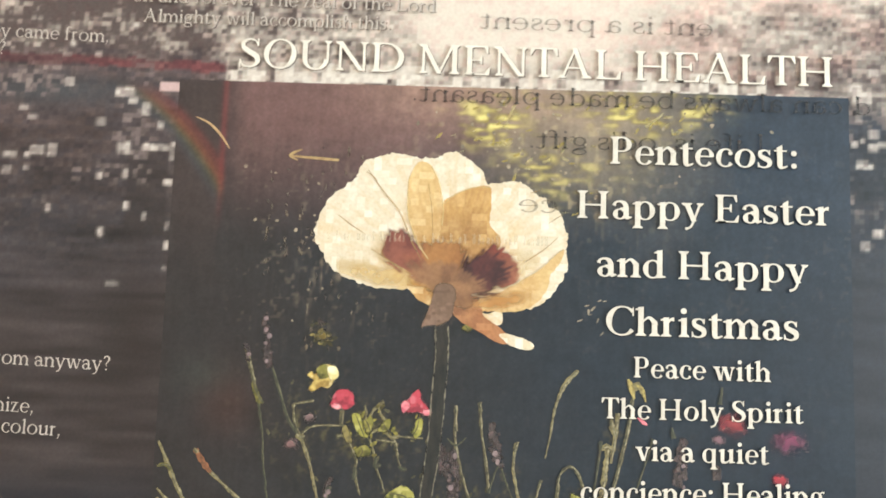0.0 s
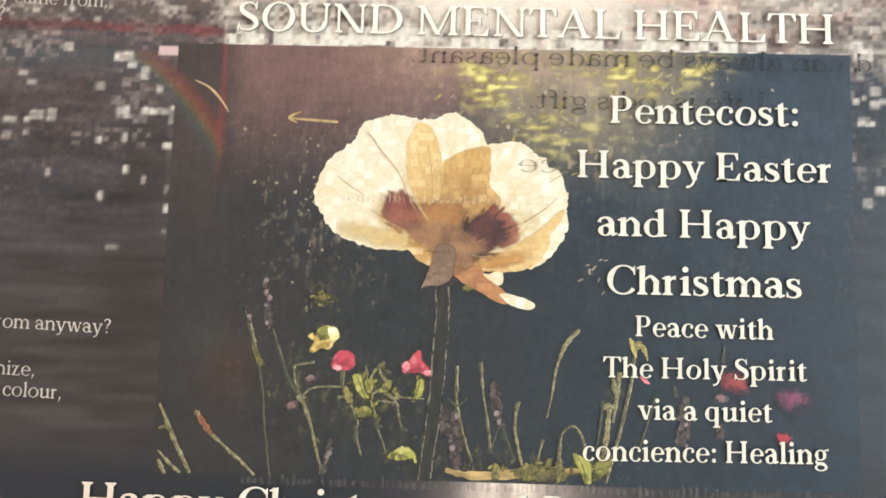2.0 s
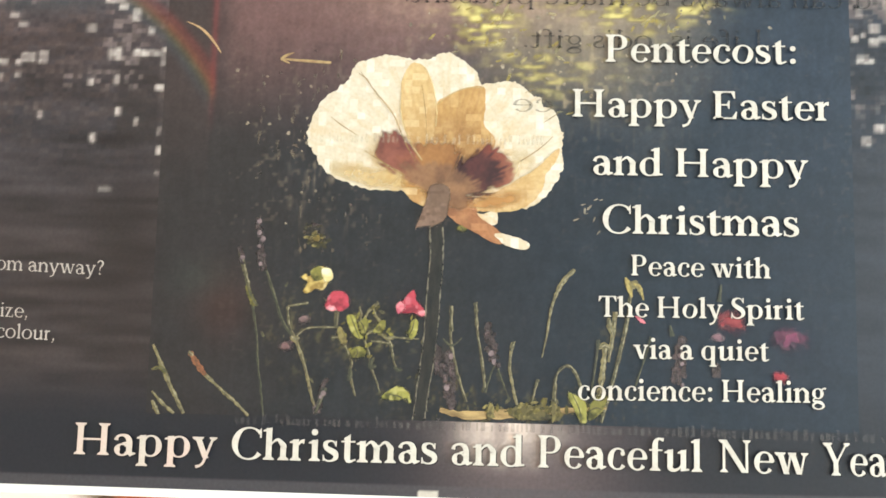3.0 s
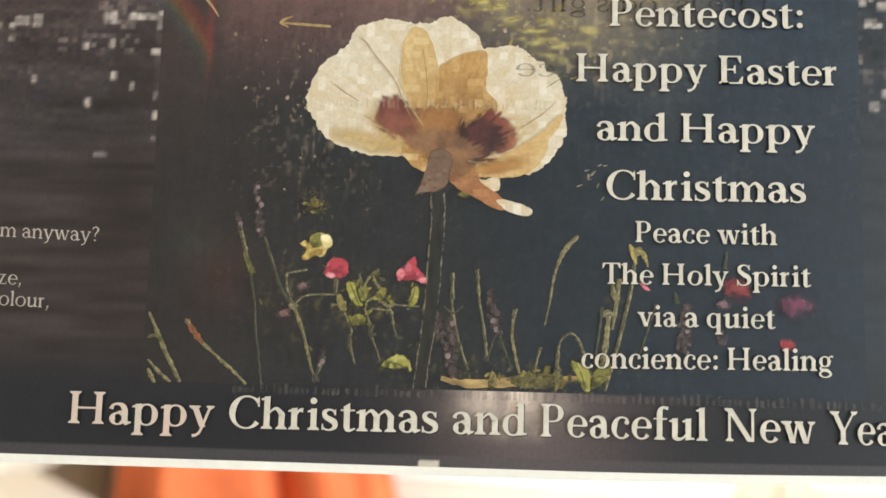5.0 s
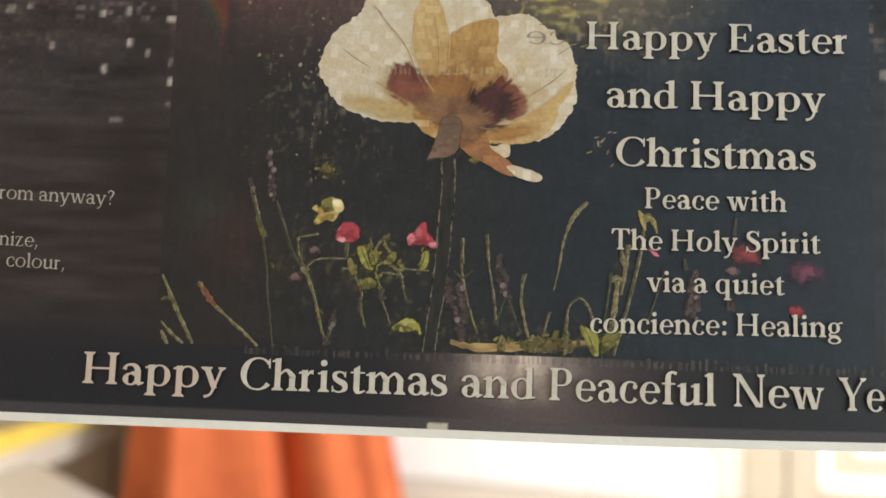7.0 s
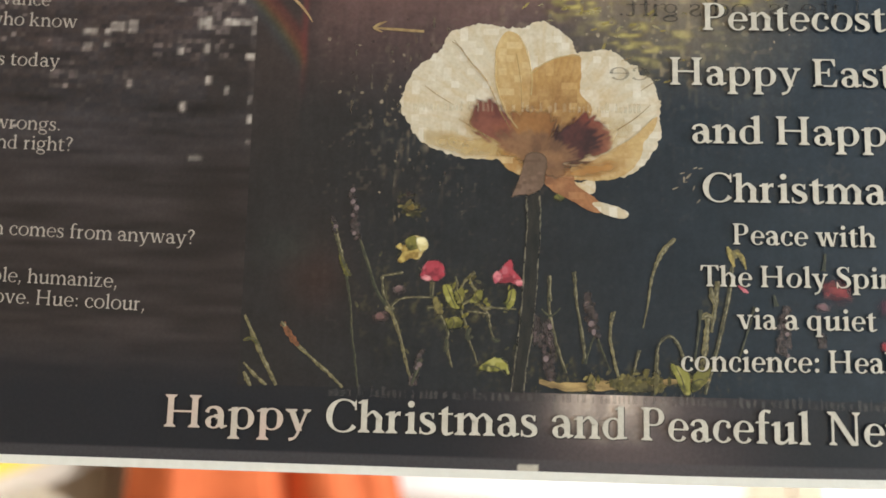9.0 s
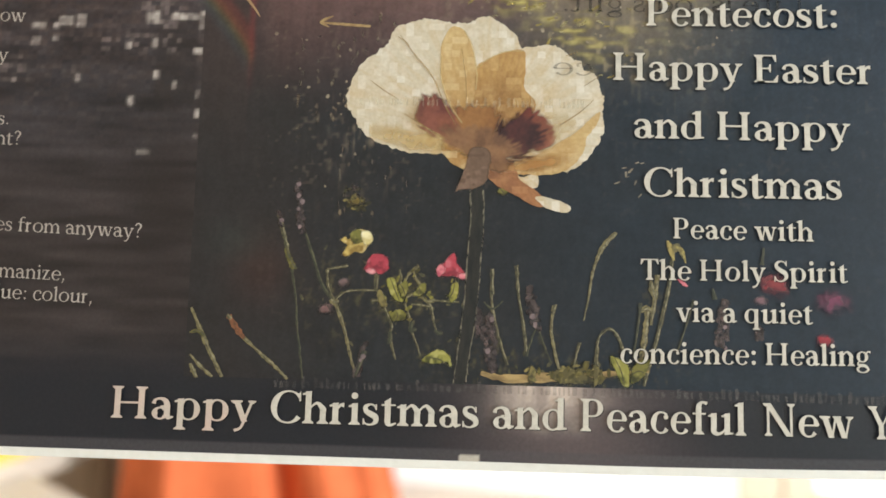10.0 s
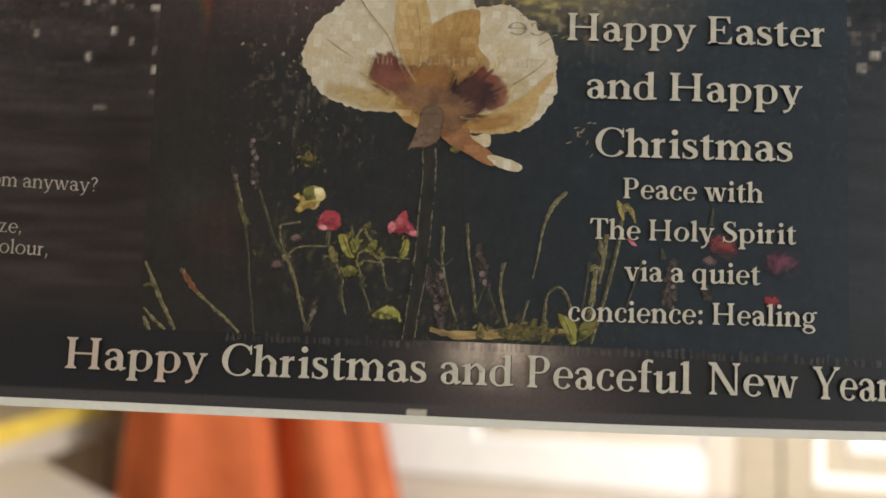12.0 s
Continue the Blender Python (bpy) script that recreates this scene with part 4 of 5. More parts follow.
VEINS = [([(58.3, 84.1), (61.5, 79.8), (65.6, 74.8), (68.5, 68.5), (70.9, 64.2)], 0.34, 16), ([(57.8, 83.8), (59.8, 82.3), (60.9, 80.3)], 0.3, 15), ([(52.0, 73.9), (54.8, 71.8), (58.4, 69.6)], 0.25, 15), ([(98.5, 73.3), (100.2, 74.5), (101.4, 75.3)], 0.22, 15),
         ([(90.4, 62.7), (94.0, 65.0), (97.6, 67.5), (100.6, 70.3)], 0.22, 15), ([(59.7, 66.5), (64.7, 63.4), (69.1, 60.8)], 0.25, 15), ([(94.4, 80.0), (96.0, 80.5), (97.0, 81.0)], 0.2, 15), ([(71.8, 81.2), (72.8, 74.9), (73.2, 67.3)], 0.2, 15)]
for k, (pts, w, level) in enumerate(VEINS):
    stalk("vein", pts, [w * 0.3] + [w] * (len(pts) - 2) + [w * 0.3], vein_ink, level + 0.05 * k, poppy)
for pts in ([(67.4, 79.6), (67.5, 74.5), (69.5, 68.8), (72.3, 64.6)], [(72.3, 85.4), (74.2, 81.7), (75.2, 76.2), (75.1, 72.1)], [(75.2, 76.9), (77.8, 79.1), (81.5, 80.7), (85.4, 81.0)]):
    stalk("petal_rim", pts, 0.28, edge_ink, 15, poppy)
stem_ink = ink("stem_ink", (46, 45, 42), (31, 33, 34), 1.2, (1, 1, 0.25))
stem_edge = ink("stem_edge", (136, 130, 112), (50, 50, 46), 0.7, (1, 1, 0.6), contrast=(0.38, 0.62), alpha=0.8)
stalk("stem", [(75.5, 52.5), (75.9, 46.4), (75.5, 36.7), (74.9, 24.7), (73.7, 15.2), (73.0, 8.9)], [2.4, 2.7, 2.6, 2.6, 2.5, 2.4], stem_ink, 10, poppy, "dark hairy stem")
stalk("stem_rim", [(74.4, 50.0), (74.6, 43.9), (74.1, 35.4), (73.5, 24.6), (72.4, 15.2), (71.8, 9.0)], 0.3, stem_edge, 11, poppy, "", None, 1.5, 5)
stalk("stem_rim", [(77.2, 50.1), (77.4, 44.0), (77.0, 35.5), (76.3, 24.7), (75.0, 15.2), (74.3, 9.4)], 0.26, stem_edge, 11, poppy, "", None, 1.5, 6)

# plants of the flower bed
leaf_green = ink("leaf_green", (106, 100, 52), (66, 66, 38), 1.0)
bright_leaf = ink("bright_leaf", (148, 142, 72), (92, 92, 46), 1.0)
olive = ink("olive", (90, 85, 62), (54, 53, 44), 1.0)
dry_green = ink("dry_green", (124, 115, 80), (76, 71, 54), 1.0)
dim_green = ink("dim_green", (66, 66, 52), (48, 52, 46), 1.6)
pink = ink("pink", (180, 70, 88), (126, 44, 60), 1.5)
pale_pink = ink("pale_pink", (206, 122, 130), (176, 84, 98), 0.7)
dusty_pink = ink("dusty_pink", (102, 89, 87), (74, 65, 65), 0.8, vary=0.8, alpha=0.75)
red_petal = ink("red_petal", (140, 54, 60), (86, 38, 46), 0.9)
plum = ink("plum", (94, 48, 70), (56, 40, 56), 0.9)
butter = ink("butter", (196, 182, 122), (142, 132, 72), 1.2)
rust = ink("rust", (134, 88, 62), (96, 66, 48), 0.8)
log_ink = ink("log_ink", (172, 146, 98), (116, 96, 64), 1.2, (0.25, 1, 1))

arrow_ink = ink("arrow_ink", (172, 148, 104), (136, 112, 78), 2)
bud_cream = ink("bud_cream", (168, 152, 92), (110, 98, 60), 0.9)
lit_green = ink("lit_green", (146, 139, 112), (88, 84, 66), 0.8)
lit_dim = ink("lit_dim", (98, 96, 76), (62, 62, 52), 1.2)
drawn = itertools.count()


def bed_plant(name, points, widths, mat):
    """One drawn plant of the flower bed, each a little above the one before."""
    i = next(drawn)
    shiny = None if name in ("arrow", "log", "bud", "sepal_tip", "petal_scrap") else lit_green if mat in (olive, dry_green) else lit_dim
    stalk(name, points, [0.78 * w for w in widths], mat, 7 + i * 0.05, garden, "", shiny, 0.0 if name == "arrow" else 0.9, 300 + i)


bed_plant("stalk", [(33.3, 43.9), (34.5, 39.9), (35.5, 36.3), (36.6, 32.4)], [1.3, 1.1, 1.0, 0.8], olive)
bed_plant("stalk", [(36.6, 32.4), (37.7, 26.1), (38.3, 20.1), (39.2, 14.2), (39.9, 9.1)], [0.8, 0.7, 0.7, 0.6, 0.5], dim_green)
bed_plant("leaf_blade", [(35.0, 36.6), (35.9, 34.6), (36.8, 32.8), (37.7, 32.3)], [0.5, 1.5, 1.6, 0.5], leaf_green)
bed_plant("stalk", [(38.9, 40.6), (41.0, 35.2), (43.2, 29.2), (45.5, 25.9)], [0.9, 0.8, 0.8, 0.9], dim_green)
bed_plant("stalk", [(46.0, 25.7), (48.1, 20.4), (49.8, 14.5), (51.0, 10.3)], [1.1, 0.9, 0.8, 0.6], dry_green)
bed_plant("twig", [(44.2, 32.3), (44.6, 28.7), (46.0, 25.7)], [0.9, 0.7, 0.8], olive)
bed_plant("twig", [(48.5, 33.2), (46.4, 32.7), (44.2, 32.3)], [0.9, 0.7, 0.6], olive)
bed_plant("twig", [(46.2, 25.8), (48.4, 27.6), (52.0, 28.0), (55.8, 28.0)], [0.7, 0.7, 0.6, 0.6], olive)
bed_plant("node", [(45.1, 25.9), (46.0, 25.3), (46.9, 25.7)], [0.9, 1.9, 0.8], dry_green)
bed_plant("grass_blade", [(15.4, 23.4), (17.4, 19.3), (19.6, 14.8), (22.8, 9.0)], [0.5, 1.2, 1.2, 0.9], dry_green)
bed_plant("grass_blade", [(15.4, 18.1), (17.2, 18.5), (18.6, 17.4)], [0.5, 1.0, 1.3], leaf_green)
bed_plant("grass_blade", [(15.7, 13.5), (18.3, 10.9), (20.7, 9.0)], [0.5, 0.9, 0.7], dry_green)
bed_plant("grass_blade", [(15.9, 11.6), (16.6, 10.2), (17.3, 8.7)], [0.6, 1.4, 0.9], dry_green)
bed_plant("stalk", [(26.7, 17.6), (30.9, 14.0), (34.1, 11.4), (36.7, 8.9)], [0.9, 0.9, 0.8, 0.7], dry_green)
bed_plant("bud", [(23.5, 21.9), (24.7, 20.2), (26.1, 18.3), (27.2, 17.2)], [1.4, 1.5, 1.7, 0.7], rust)
bed_plant("bud_tip", [(23.2, 22.0), (24.1, 21.3)], [1.2, 1.0], dry_green)
SPRIGS = [
    ([(63.7, 33.5), (62.6, 32.5), (61.6, 31.5), (60.8, 29.8)], [1.0, 0.9, 0.7, 0.6]), ([(59.7, 32.5), (60.0, 31.1), (60.0, 29.6)], [0.7, 0.9, 0.7]), ([(62.6, 32.5), (63.3, 30.7), (64.2, 29.5)], [0.6, 0.7, 0.8]),
    ([(53.9, 25.8), (55.4, 25.9), (56.6, 25.5)], [0.9, 0.9, 0.7]), ([(56.7, 24.4), (57.7, 22.4), (58.4, 20.6), (58.2, 18.9), (58.6, 16.5), (59.4, 13.6)], [0.8, 0.9, 0.7, 1.0, 0.8, 0.5]),
    ([(61.0, 25.5), (62.1, 22.5), (62.7, 19.6), (63.7, 17.2), (64.7, 14.4)], [0.7, 0.6, 0.8, 0.6, 0.5]), ([(65.7, 26.2), (66.8, 24.2), (67.3, 21.5), (68.1, 19.4)], [0.9, 0.8, 0.6, 0.5]), ([(67.2, 26.2), (69.8, 26.1), (72.5, 26.0)], [0.8, 0.7, 0.6]),
    ([(61.4, 26.7), (63.3, 27.6), (65.8, 26.0), (67.3, 26.5)], [0.7, 0.7, 1.0, 1.3]), ([(62.4, 25.3), (64.3, 25.2), (66.3, 24.9)], [0.6, 0.8, 0.7]),
]
for k, (line, widths) in enumerate(SPRIGS):
    bed_plant("sprig", line, widths, olive if k in (4, 5, 6) else (dry_green, olive)[k % 2])
for line in ([(58.1, 19.4), (58.2, 18.0), (57.8, 16.8)], [(62.7, 21.6), (62.5, 19.9), (63.6, 20.1)], [(67.5, 20.0), (68.5, 19.3), (69.1, 19.6)]):
    bed_plant("seed_head", line, [0.7, 1.3, 0.8], dim_green)
bed_plant("twig", [(54.9, 31.3), (54.8, 28.3)], [1.6, 1.0], olive)
bed_plant("twig", [(51.8, 34.3), (53.7, 32.5), (54.9, 31.3)], [0.4, 0.6, 0.7], dim_green)
bed_plant("stalk", [(79.5, 33.2), (79.5, 26.0), (80.7, 20.1), (83.0, 13.1)], [0.7, 0.8, 0.9, 0.8], olive)
bed_plant("twig", [(77.7, 26.2), (79.7, 24.8), (81.8, 26.5)], [0.4, 0.6, 0.4], dim_green)
bed_plant("seed_head", [(79.4, 33.2), (79.5, 27.8)], [0.9, 1.4], olive)
bed_plant("stalk", [(84.6, 33.8), (85.0, 28.5), (86.2, 21.4), (86.9, 15.6)], [1.0, 0.8, 0.8, 0.9], olive)
bed_plant("seed_head", [(84.5, 34.1), (84.8, 32.1)], [1.2, 0.9], olive)
bed_plant("twig", [(86.9, 15.0), (88.1, 19.1), (89.3, 21.5)], [0.7, 0.5, 0.5], dim_green)
bed_plant("twig", [(89.3, 20.9), (90.6, 17.4), (92.0, 14.0)], [0.6, 0.5, 0.4], dim_green)
bed_plant("stalk", [(92.5, 25.8), (92.1, 20.4), (92.9, 15.8), (94.4, 10.0)], [1.0, 0.8, 0.8, 0.6], dry_green)
bed_plant("seed_head", [(92.9, 26.0), (92.2, 24.0)], [0.8, 1.1], olive)
bed_plant("stalk", [(98.1, 18.2), (97.2, 15.3), (96.1, 10.0)], [1.1, 0.7, 0.5], olive)
bed_plant("stalk", [(105.6, 41.6), (102.8, 38.5), (100.9, 33.9), (99.8, 27.7), (98.8, 22.7)], [0.9, 1.1, 0.7, 0.45, 0.3], dry_green)
bed_plant("hooked_stalk", [(101.7, 10.2), (101.6, 16.0), (102.0, 19.3), (104.1, 21.2), (106.0, 19.6), (107.2, 16.2)], [1.6, 1.0, 0.8, 0.9, 0.9, 0.9], olive)
bed_plant("stalk", [(117.5, 37.7), (116.6, 30.5), (114.5, 21.1), (112.6, 14.0), (111.3, 9.6)], [0.9, 1.0, 1.0, 1.0, 0.7], olive)
bed_plant("bud", [(116.5, 39.3), (117.2, 38.3), (118.7, 38.7), (119.6, 36.5)], [1.4, 2.0, 1.6, 0.6], dry_green)
bed_plant("bud", [(116.3, 40.1), (116.9, 38.6), (117.7, 35.9)], [0.4, 1.3, 0.5], bud_cream)
bed_plant("sepal_tip", [(118.0, 38.9), (119.4, 38.0), (120.1, 35.4)], [0.5, 0.9, 0.3], bud_cream)
bed_plant("stalk", [(114.2, 32.8), (113.7, 28.1), (112.8, 22.2)], [1.3, 1.2, 0.8], dry_green)
bed_plant("leaf_blade", [(112.8, 32.2), (113.0, 29.8), (113.7, 27.5)], [0.4, 1.4, 0.4], dry_green)
bed_plant("seed_head", [(110.5, 24.9), (111.8, 25.7), (113.3, 24.8)], [0.7, 1.9, 0.7], dry_green)
bed_plant("stalk", [(112.1, 25.1), (111.7, 21.0), (111.0, 16.3), (110.3, 13.9)], [1.2, 1.4, 1.3, 0.8], dry_green)
bed_plant("stalk", [(110.7, 26.8), (110.0, 20.9), (109.1, 15.1)], [1.0, 0.7, 0.5], dim_green)
bed_plant("petal_scrap", [(118.4, 32.0), (119.6, 31.1), (120.5, 30.5)], [0.4, 0.9, 0.3], pale_pink)
bed_plant("log", [(77.4, 11.3), (83.1, 10.3), (91.4, 10.8), (98.4, 11.3), (104.2, 11.9), (112.4, 12.6)], [0.9, 2.0, 2.2, 1.7, 1.4, 0.5], log_ink)
bed_plant("stalk", [(51.0, 9.8), (52.1, 12.8), (52.9, 15.2)], [0.6, 1.1, 1.6], dim_green)
bed_plant("stalk", [(121.7, 27.7), (120.5, 23.6), (118.2, 16.5)], [0.8, 0.6, 0.4], dim_green)
bed_plant("stalk", [(136.5, 39.1), (136.0, 35.4)], [0.5, 1.3], dim_green)
bed_plant("stalk", [(125.7, 30.2), (126.2, 27.9)], [0.6, 1.5], dim_green)
bed_plant("arrow", [(40.6, 86.8), (46.5, 86.4), (51.6, 86.1)], [0.5, 0.8, 0.7], arrow_ink)
bed_plant("arrow", [(40.4, 86.8), (41.6, 87.6), (43.3, 88.3)], [0.6, 0.8, 0.3], arrow_ink)
bed_plant("arrow", [(40.4, 86.8), (41.4, 86.3), (42.4, 85.8)], [0.5, 0.6, 0.2], arrow_ink)

soft_ink = picture_ink("soft_ink", True)
TONES = {"pink": ((160, 62, 74), (118, 44, 55), (178, 102, 110)), "pale_pink": ((202, 124, 130), (168, 84, 98), (222, 170, 168)), "butter": ((188, 166, 98), (132, 108, 58), (204, 184, 134)),
         "pale_petal": ((226, 216, 172), (192, 176, 120), (236, 228, 196)), "leaf_green": ((112, 108, 56), (58, 58, 34), (142, 136, 78)), "bright_leaf": ((138, 134, 68), (70, 72, 38), (166, 160, 98)),
         "olive": ((88, 82, 54), (50, 48, 38), (112, 104, 70)), "dry_green": ((120, 110, 70), (72, 66, 46), (146, 134, 90))}


def inside(u, v, outline):
    """How far places lie inside a closed outline; negative outside it."""
    near, odd = np.full(u.shape, 1e9), np.zeros(u.shape, bool)
    for (ax, ay), (bx, by) in zip(outline, outline[1:] + outline[:1]):
        dx, dy = bx - ax, by - ay
        k = np.clip(((u - ax) * dx + (v - ay) * dy) / (dx * dx + dy * dy + 1e-9), 0, 1)
        near = np.minimum(near, np.hypot(u - ax - k * dx, v - ay - k * dy))
        if abs(dy) > 1e-9:
            odd ^= ((ay > v) != (by > v)) & (u < (v - ay) / dy * dx + ax)
    return np.where(odd, near, -near)


def soft_patch(name, points, lit, dark, pale, level, seed, label=""):
    """A petal or leaf as a photograph shows it: lit from above, mottled, and soft at its rim."""
    line = jagged(points, 0.12, seed, 3)
    xs, zs = [p[0] for p in line], [p[1] for p in line]
    high = max(zs) - min(zs)

    def colours(u, v):
        up = (v - min(zs)) / high + 0.35 * (u - min(xs)) / (max(xs) - min(xs)) + 1.1 * (value_noise(u, v, 1.2, 1.0, seed) - 0.5) + 0.5 * (value_noise(u, v, 0.45, 0.45, seed + 1) - 0.5)
        c = blend(tint(*dark), tint(*lit), step(up, 0.05, 0.85))
        return blend(c, tint(*pale), 0.8 * step(value_noise(u, v, 1.0, 0.8, seed + 2), 0.66, 0.86))

    def cover(u, v):
        return step(inside(u, v, line) + 0.25 * (value_noise(u, v, 0.6, 0.6, seed + 3) - 0.5), -0.2, 0.22)
    part(name, colour_grid(name, min(xs) - 0.4, max(xs) + 0.4, min(zs) - 0.4, max(zs) + 0.4, 0.17, colours, level, cover), soft_ink, garden, label)


soft_patch("calyx", [(74.0, 58.5), (75.3, 59.4), (77.1, 59.3), (78.5, 58.2), (78.5, 56.2), (78.1, 53.8), (77.9, 52.2), (76.6, 50.9), (74.7, 50.1), (73.2, 50.3), (71.5, 49.6), (71.2, 49.8), (72.2, 52.4), (73.2, 54.9)], (102, 82, 68), (118, 96, 82), (90, 70, 58), 16.5, 44, "grey-brown calyx")
blown = itertools.count()


def bloom(name, points, kind_of):
    """A blossom or leaf in the tones of its kind; the green leaves have a middle vein."""
    i, k = next(blown), len(points)
    soft_patch(name, points, *TONES[kind_of], 10.2 + i * 0.06, 70 + 5 * i)
    if name == "leaf" and kind_of in ("bright_leaf", "leaf_green"):
        mid = [((points[0][0] + points[1][0]) / 2, (points[0][1] + points[1][1]) / 2), (sum(p[0] for p in points) / k, sum(p[1] for p in points) / k), points[k // 2 + 1]]
        stalk("leaf_vein", mid, [0.12, 0.22, 0.1], olive, 12.4 + 0.03 * i, garden)


bloom("bloom", [(52.2, 32.5), (53.1, 34.9), (54.7, 35.9), (56.7, 35.3), (57.5, 33.6), (56.8, 31.9), (55.4, 31.4), (54.2, 32.3)], "pink")
bloom("bloom", [(67.7, 32.9), (69.3, 34.4), (70.7, 36.2), (71.5, 36.1), (72.0, 34.2), (73.7, 32.1), (73.3, 30.6), (71.3, 31.5), (69.0, 31.2)], "pink")
bloom("bloom_edge", [(67.7, 33.1), (68.6, 33.9), (69.6, 32.9), (68.9, 31.7), (68.0, 31.4)], "pale_pink")
bloom("bloom_edge", [(72.3, 31.8), (73.7, 32.1), (73.9, 30.9), (72.6, 30.8)], "pale_pink")
bloom("bloom_edge", [(52.5, 32.2), (53.7, 32.8), (54.7, 31.8), (53.7, 31.3)], "pale_pink")
bloom("yellow_bloom", [(46.6, 38.6), (47.8, 39.2), (48.8, 38.9), (50.4, 40.9), (52.9, 40.5), (53.6, 39.1), (52.7, 37.3), (51.6, 35.9), (49.9, 36.1), (48.2, 35.0), (47.4, 35.8), (48.3, 37.5)], "butter")
bloom("bloom_heart", [(48.7, 39.9), (50.2, 40.9), (51.4, 40.5), (51.7, 38.5), (50.5, 37.8), (49.3, 38.2)], "leaf_green")
bloom("pale_petal", [(51.4, 40.5), (53.1, 40.5), (53.7, 38.6), (52.2, 37.6), (51.5, 38.8)], "pale_petal")
bloom("leaf", [(57.0, 30.5), (58.6, 30.8), (59.1, 29.3), (59.9, 27.2), (60.9, 26.1), (60.0, 25.7), (58.5, 26.6), (57.5, 28.4)], "bright_leaf")
bloom("leaf", [(59.4, 29.0), (60.4, 30.0), (61.3, 30.3), (61.8, 29.1), (61.2, 26.7), (60.6, 26.1), (59.9, 27.8)], "leaf_green")
bloom("leaf", [(63.3, 28.3), (64.4, 29.8), (65.4, 29.7), (65.2, 27.7), (63.8, 27.0), (62.6, 27.3)], "leaf_green")
bloom("leaf", [(58.3, 23.6), (60.0, 24.1), (61.5, 23.3), (61.1, 21.9), (58.9, 21.5), (58.0, 22.1)], "leaf_green")
bloom("leaf", [(55.1, 27.7), (56.0, 28.1), (56.7, 26.6), (57.3, 25.1), (56.7, 24.2), (55.7, 25.1)], "dry_green")
bloom("leaf", [(71.0, 29.9), (72.1, 30.1), (72.5, 28.8), (72.0, 27.0), (71.0, 25.7), (70.3, 26.7), (69.6, 27.4), (70.5, 28.0)], "bright_leaf")
bloom("leaf", [(64.9, 13.5), (66.4, 14.9), (68.1, 15.9), (69.9, 15.6), (70.9, 14.5), (71.4, 12.7), (70.9, 12.3), (70.2, 13.3), (68.2, 13.0), (66.4, 13.0)], "bright_leaf")
bloom("leaf", [(104.2, 15.5), (106.3, 15.0), (108.2, 13.4), (108.2, 9.5), (107.3, 9.2), (105.9, 11.5)], "bright_leaf")
bloom("leaf", [(108.5, 10.4), (108.9, 13.2), (110.5, 14.9), (112.6, 15.2), (111.7, 12.1), (109.4, 10.0)], "leaf_green")
bloom("leaf", [(100.7, 13.7), (102.1, 13.2), (103.1, 10.2), (101.2, 9.7)], "olive")
bloom("leaf", [(87.6, 11.9), (88.0, 13.3), (89.0, 11.9), (88.6, 9.6), (87.4, 9.3)], "dry_green")
bloom("leaf", [(91.9, 11.3), (94.8, 13.0), (98.4, 12.2), (101.3, 10.2), (97.2, 9.6), (93.7, 9.7)], "olive")
bloom("leaf", [(80.0, 49.9), (81.5, 50.7), (82.4, 49.9), (81.5, 48.9)], "leaf_green")


def soft_bloom(name, centre, rx, rz, lit, dark, level, seed, label):
    """A blossom out of focus: its colour thins out unevenly towards the rim."""
    def colours(u, v):
        up = (v - centre[1]) / rz + 1.2 * (value_noise(u, v, 1.3, 1.1, seed) - 0.5)
        return blend(tint(*dark), tint(*lit), step(up, -0.9, 0.8))

    def cover(u, v):
        r = np.hypot((u - centre[0]) / rx, (v - centre[1]) / rz) + 0.6 * (value_noise(u, v, 1.6, 1.5, seed + 1) - 0.5) + 0.5 * (value_noise(u, v, 0.6, 0.55, seed + 2) - 0.5)
        return 0.8 * step(-r, -1.25, -0.45)
    part(name, colour_grid(name, centre[0] - rx * 1.6, centre[0] + rx * 1.6, centre[1] - rz * 1.6, centre[1] + rz * 1.6, 0.2, colours, level, cover), soft_ink, garden, label)


soft_bloom("red_bloom", (138.8, 31.1), 2.9, 2.3, (148, 68, 70), (104, 52, 58), 12.0, 401, "blurred red blossom")
soft_bloom("red_bloom", (148.4, 19.8), 1.7, 1.2, (158, 58, 66), (98, 44, 50), 12.1, 411, "blurred small red blossom")
soft_bloom("plum_bloom", (150.9, 27.6), 3.0, 2.5, (122, 66, 88), (68, 50, 64), 12.2, 421, "blurred plum purple blossom")
soft_bloom("pink_floret", (135.6, 27.8), 1.2, 1.0, (128, 100, 104), (76, 64, 70), 12.3, 431, "")
soft_bloom("pale_floret", (48.0, 29.6), 1.2, 1.1, (128, 108, 106), (74, 62, 62), 12.4, 441, "")
soft_bloom("pale_floret", (44.4, 23.6), 1.7, 1.3, (120, 94, 92), (66, 54, 54), 12.5, 451, "")
soft_bloom("yellow_floret", (49.7, 46.8), 1.9, 1.2, (128, 112, 64), (64, 58, 44), 12.6, 461, "")


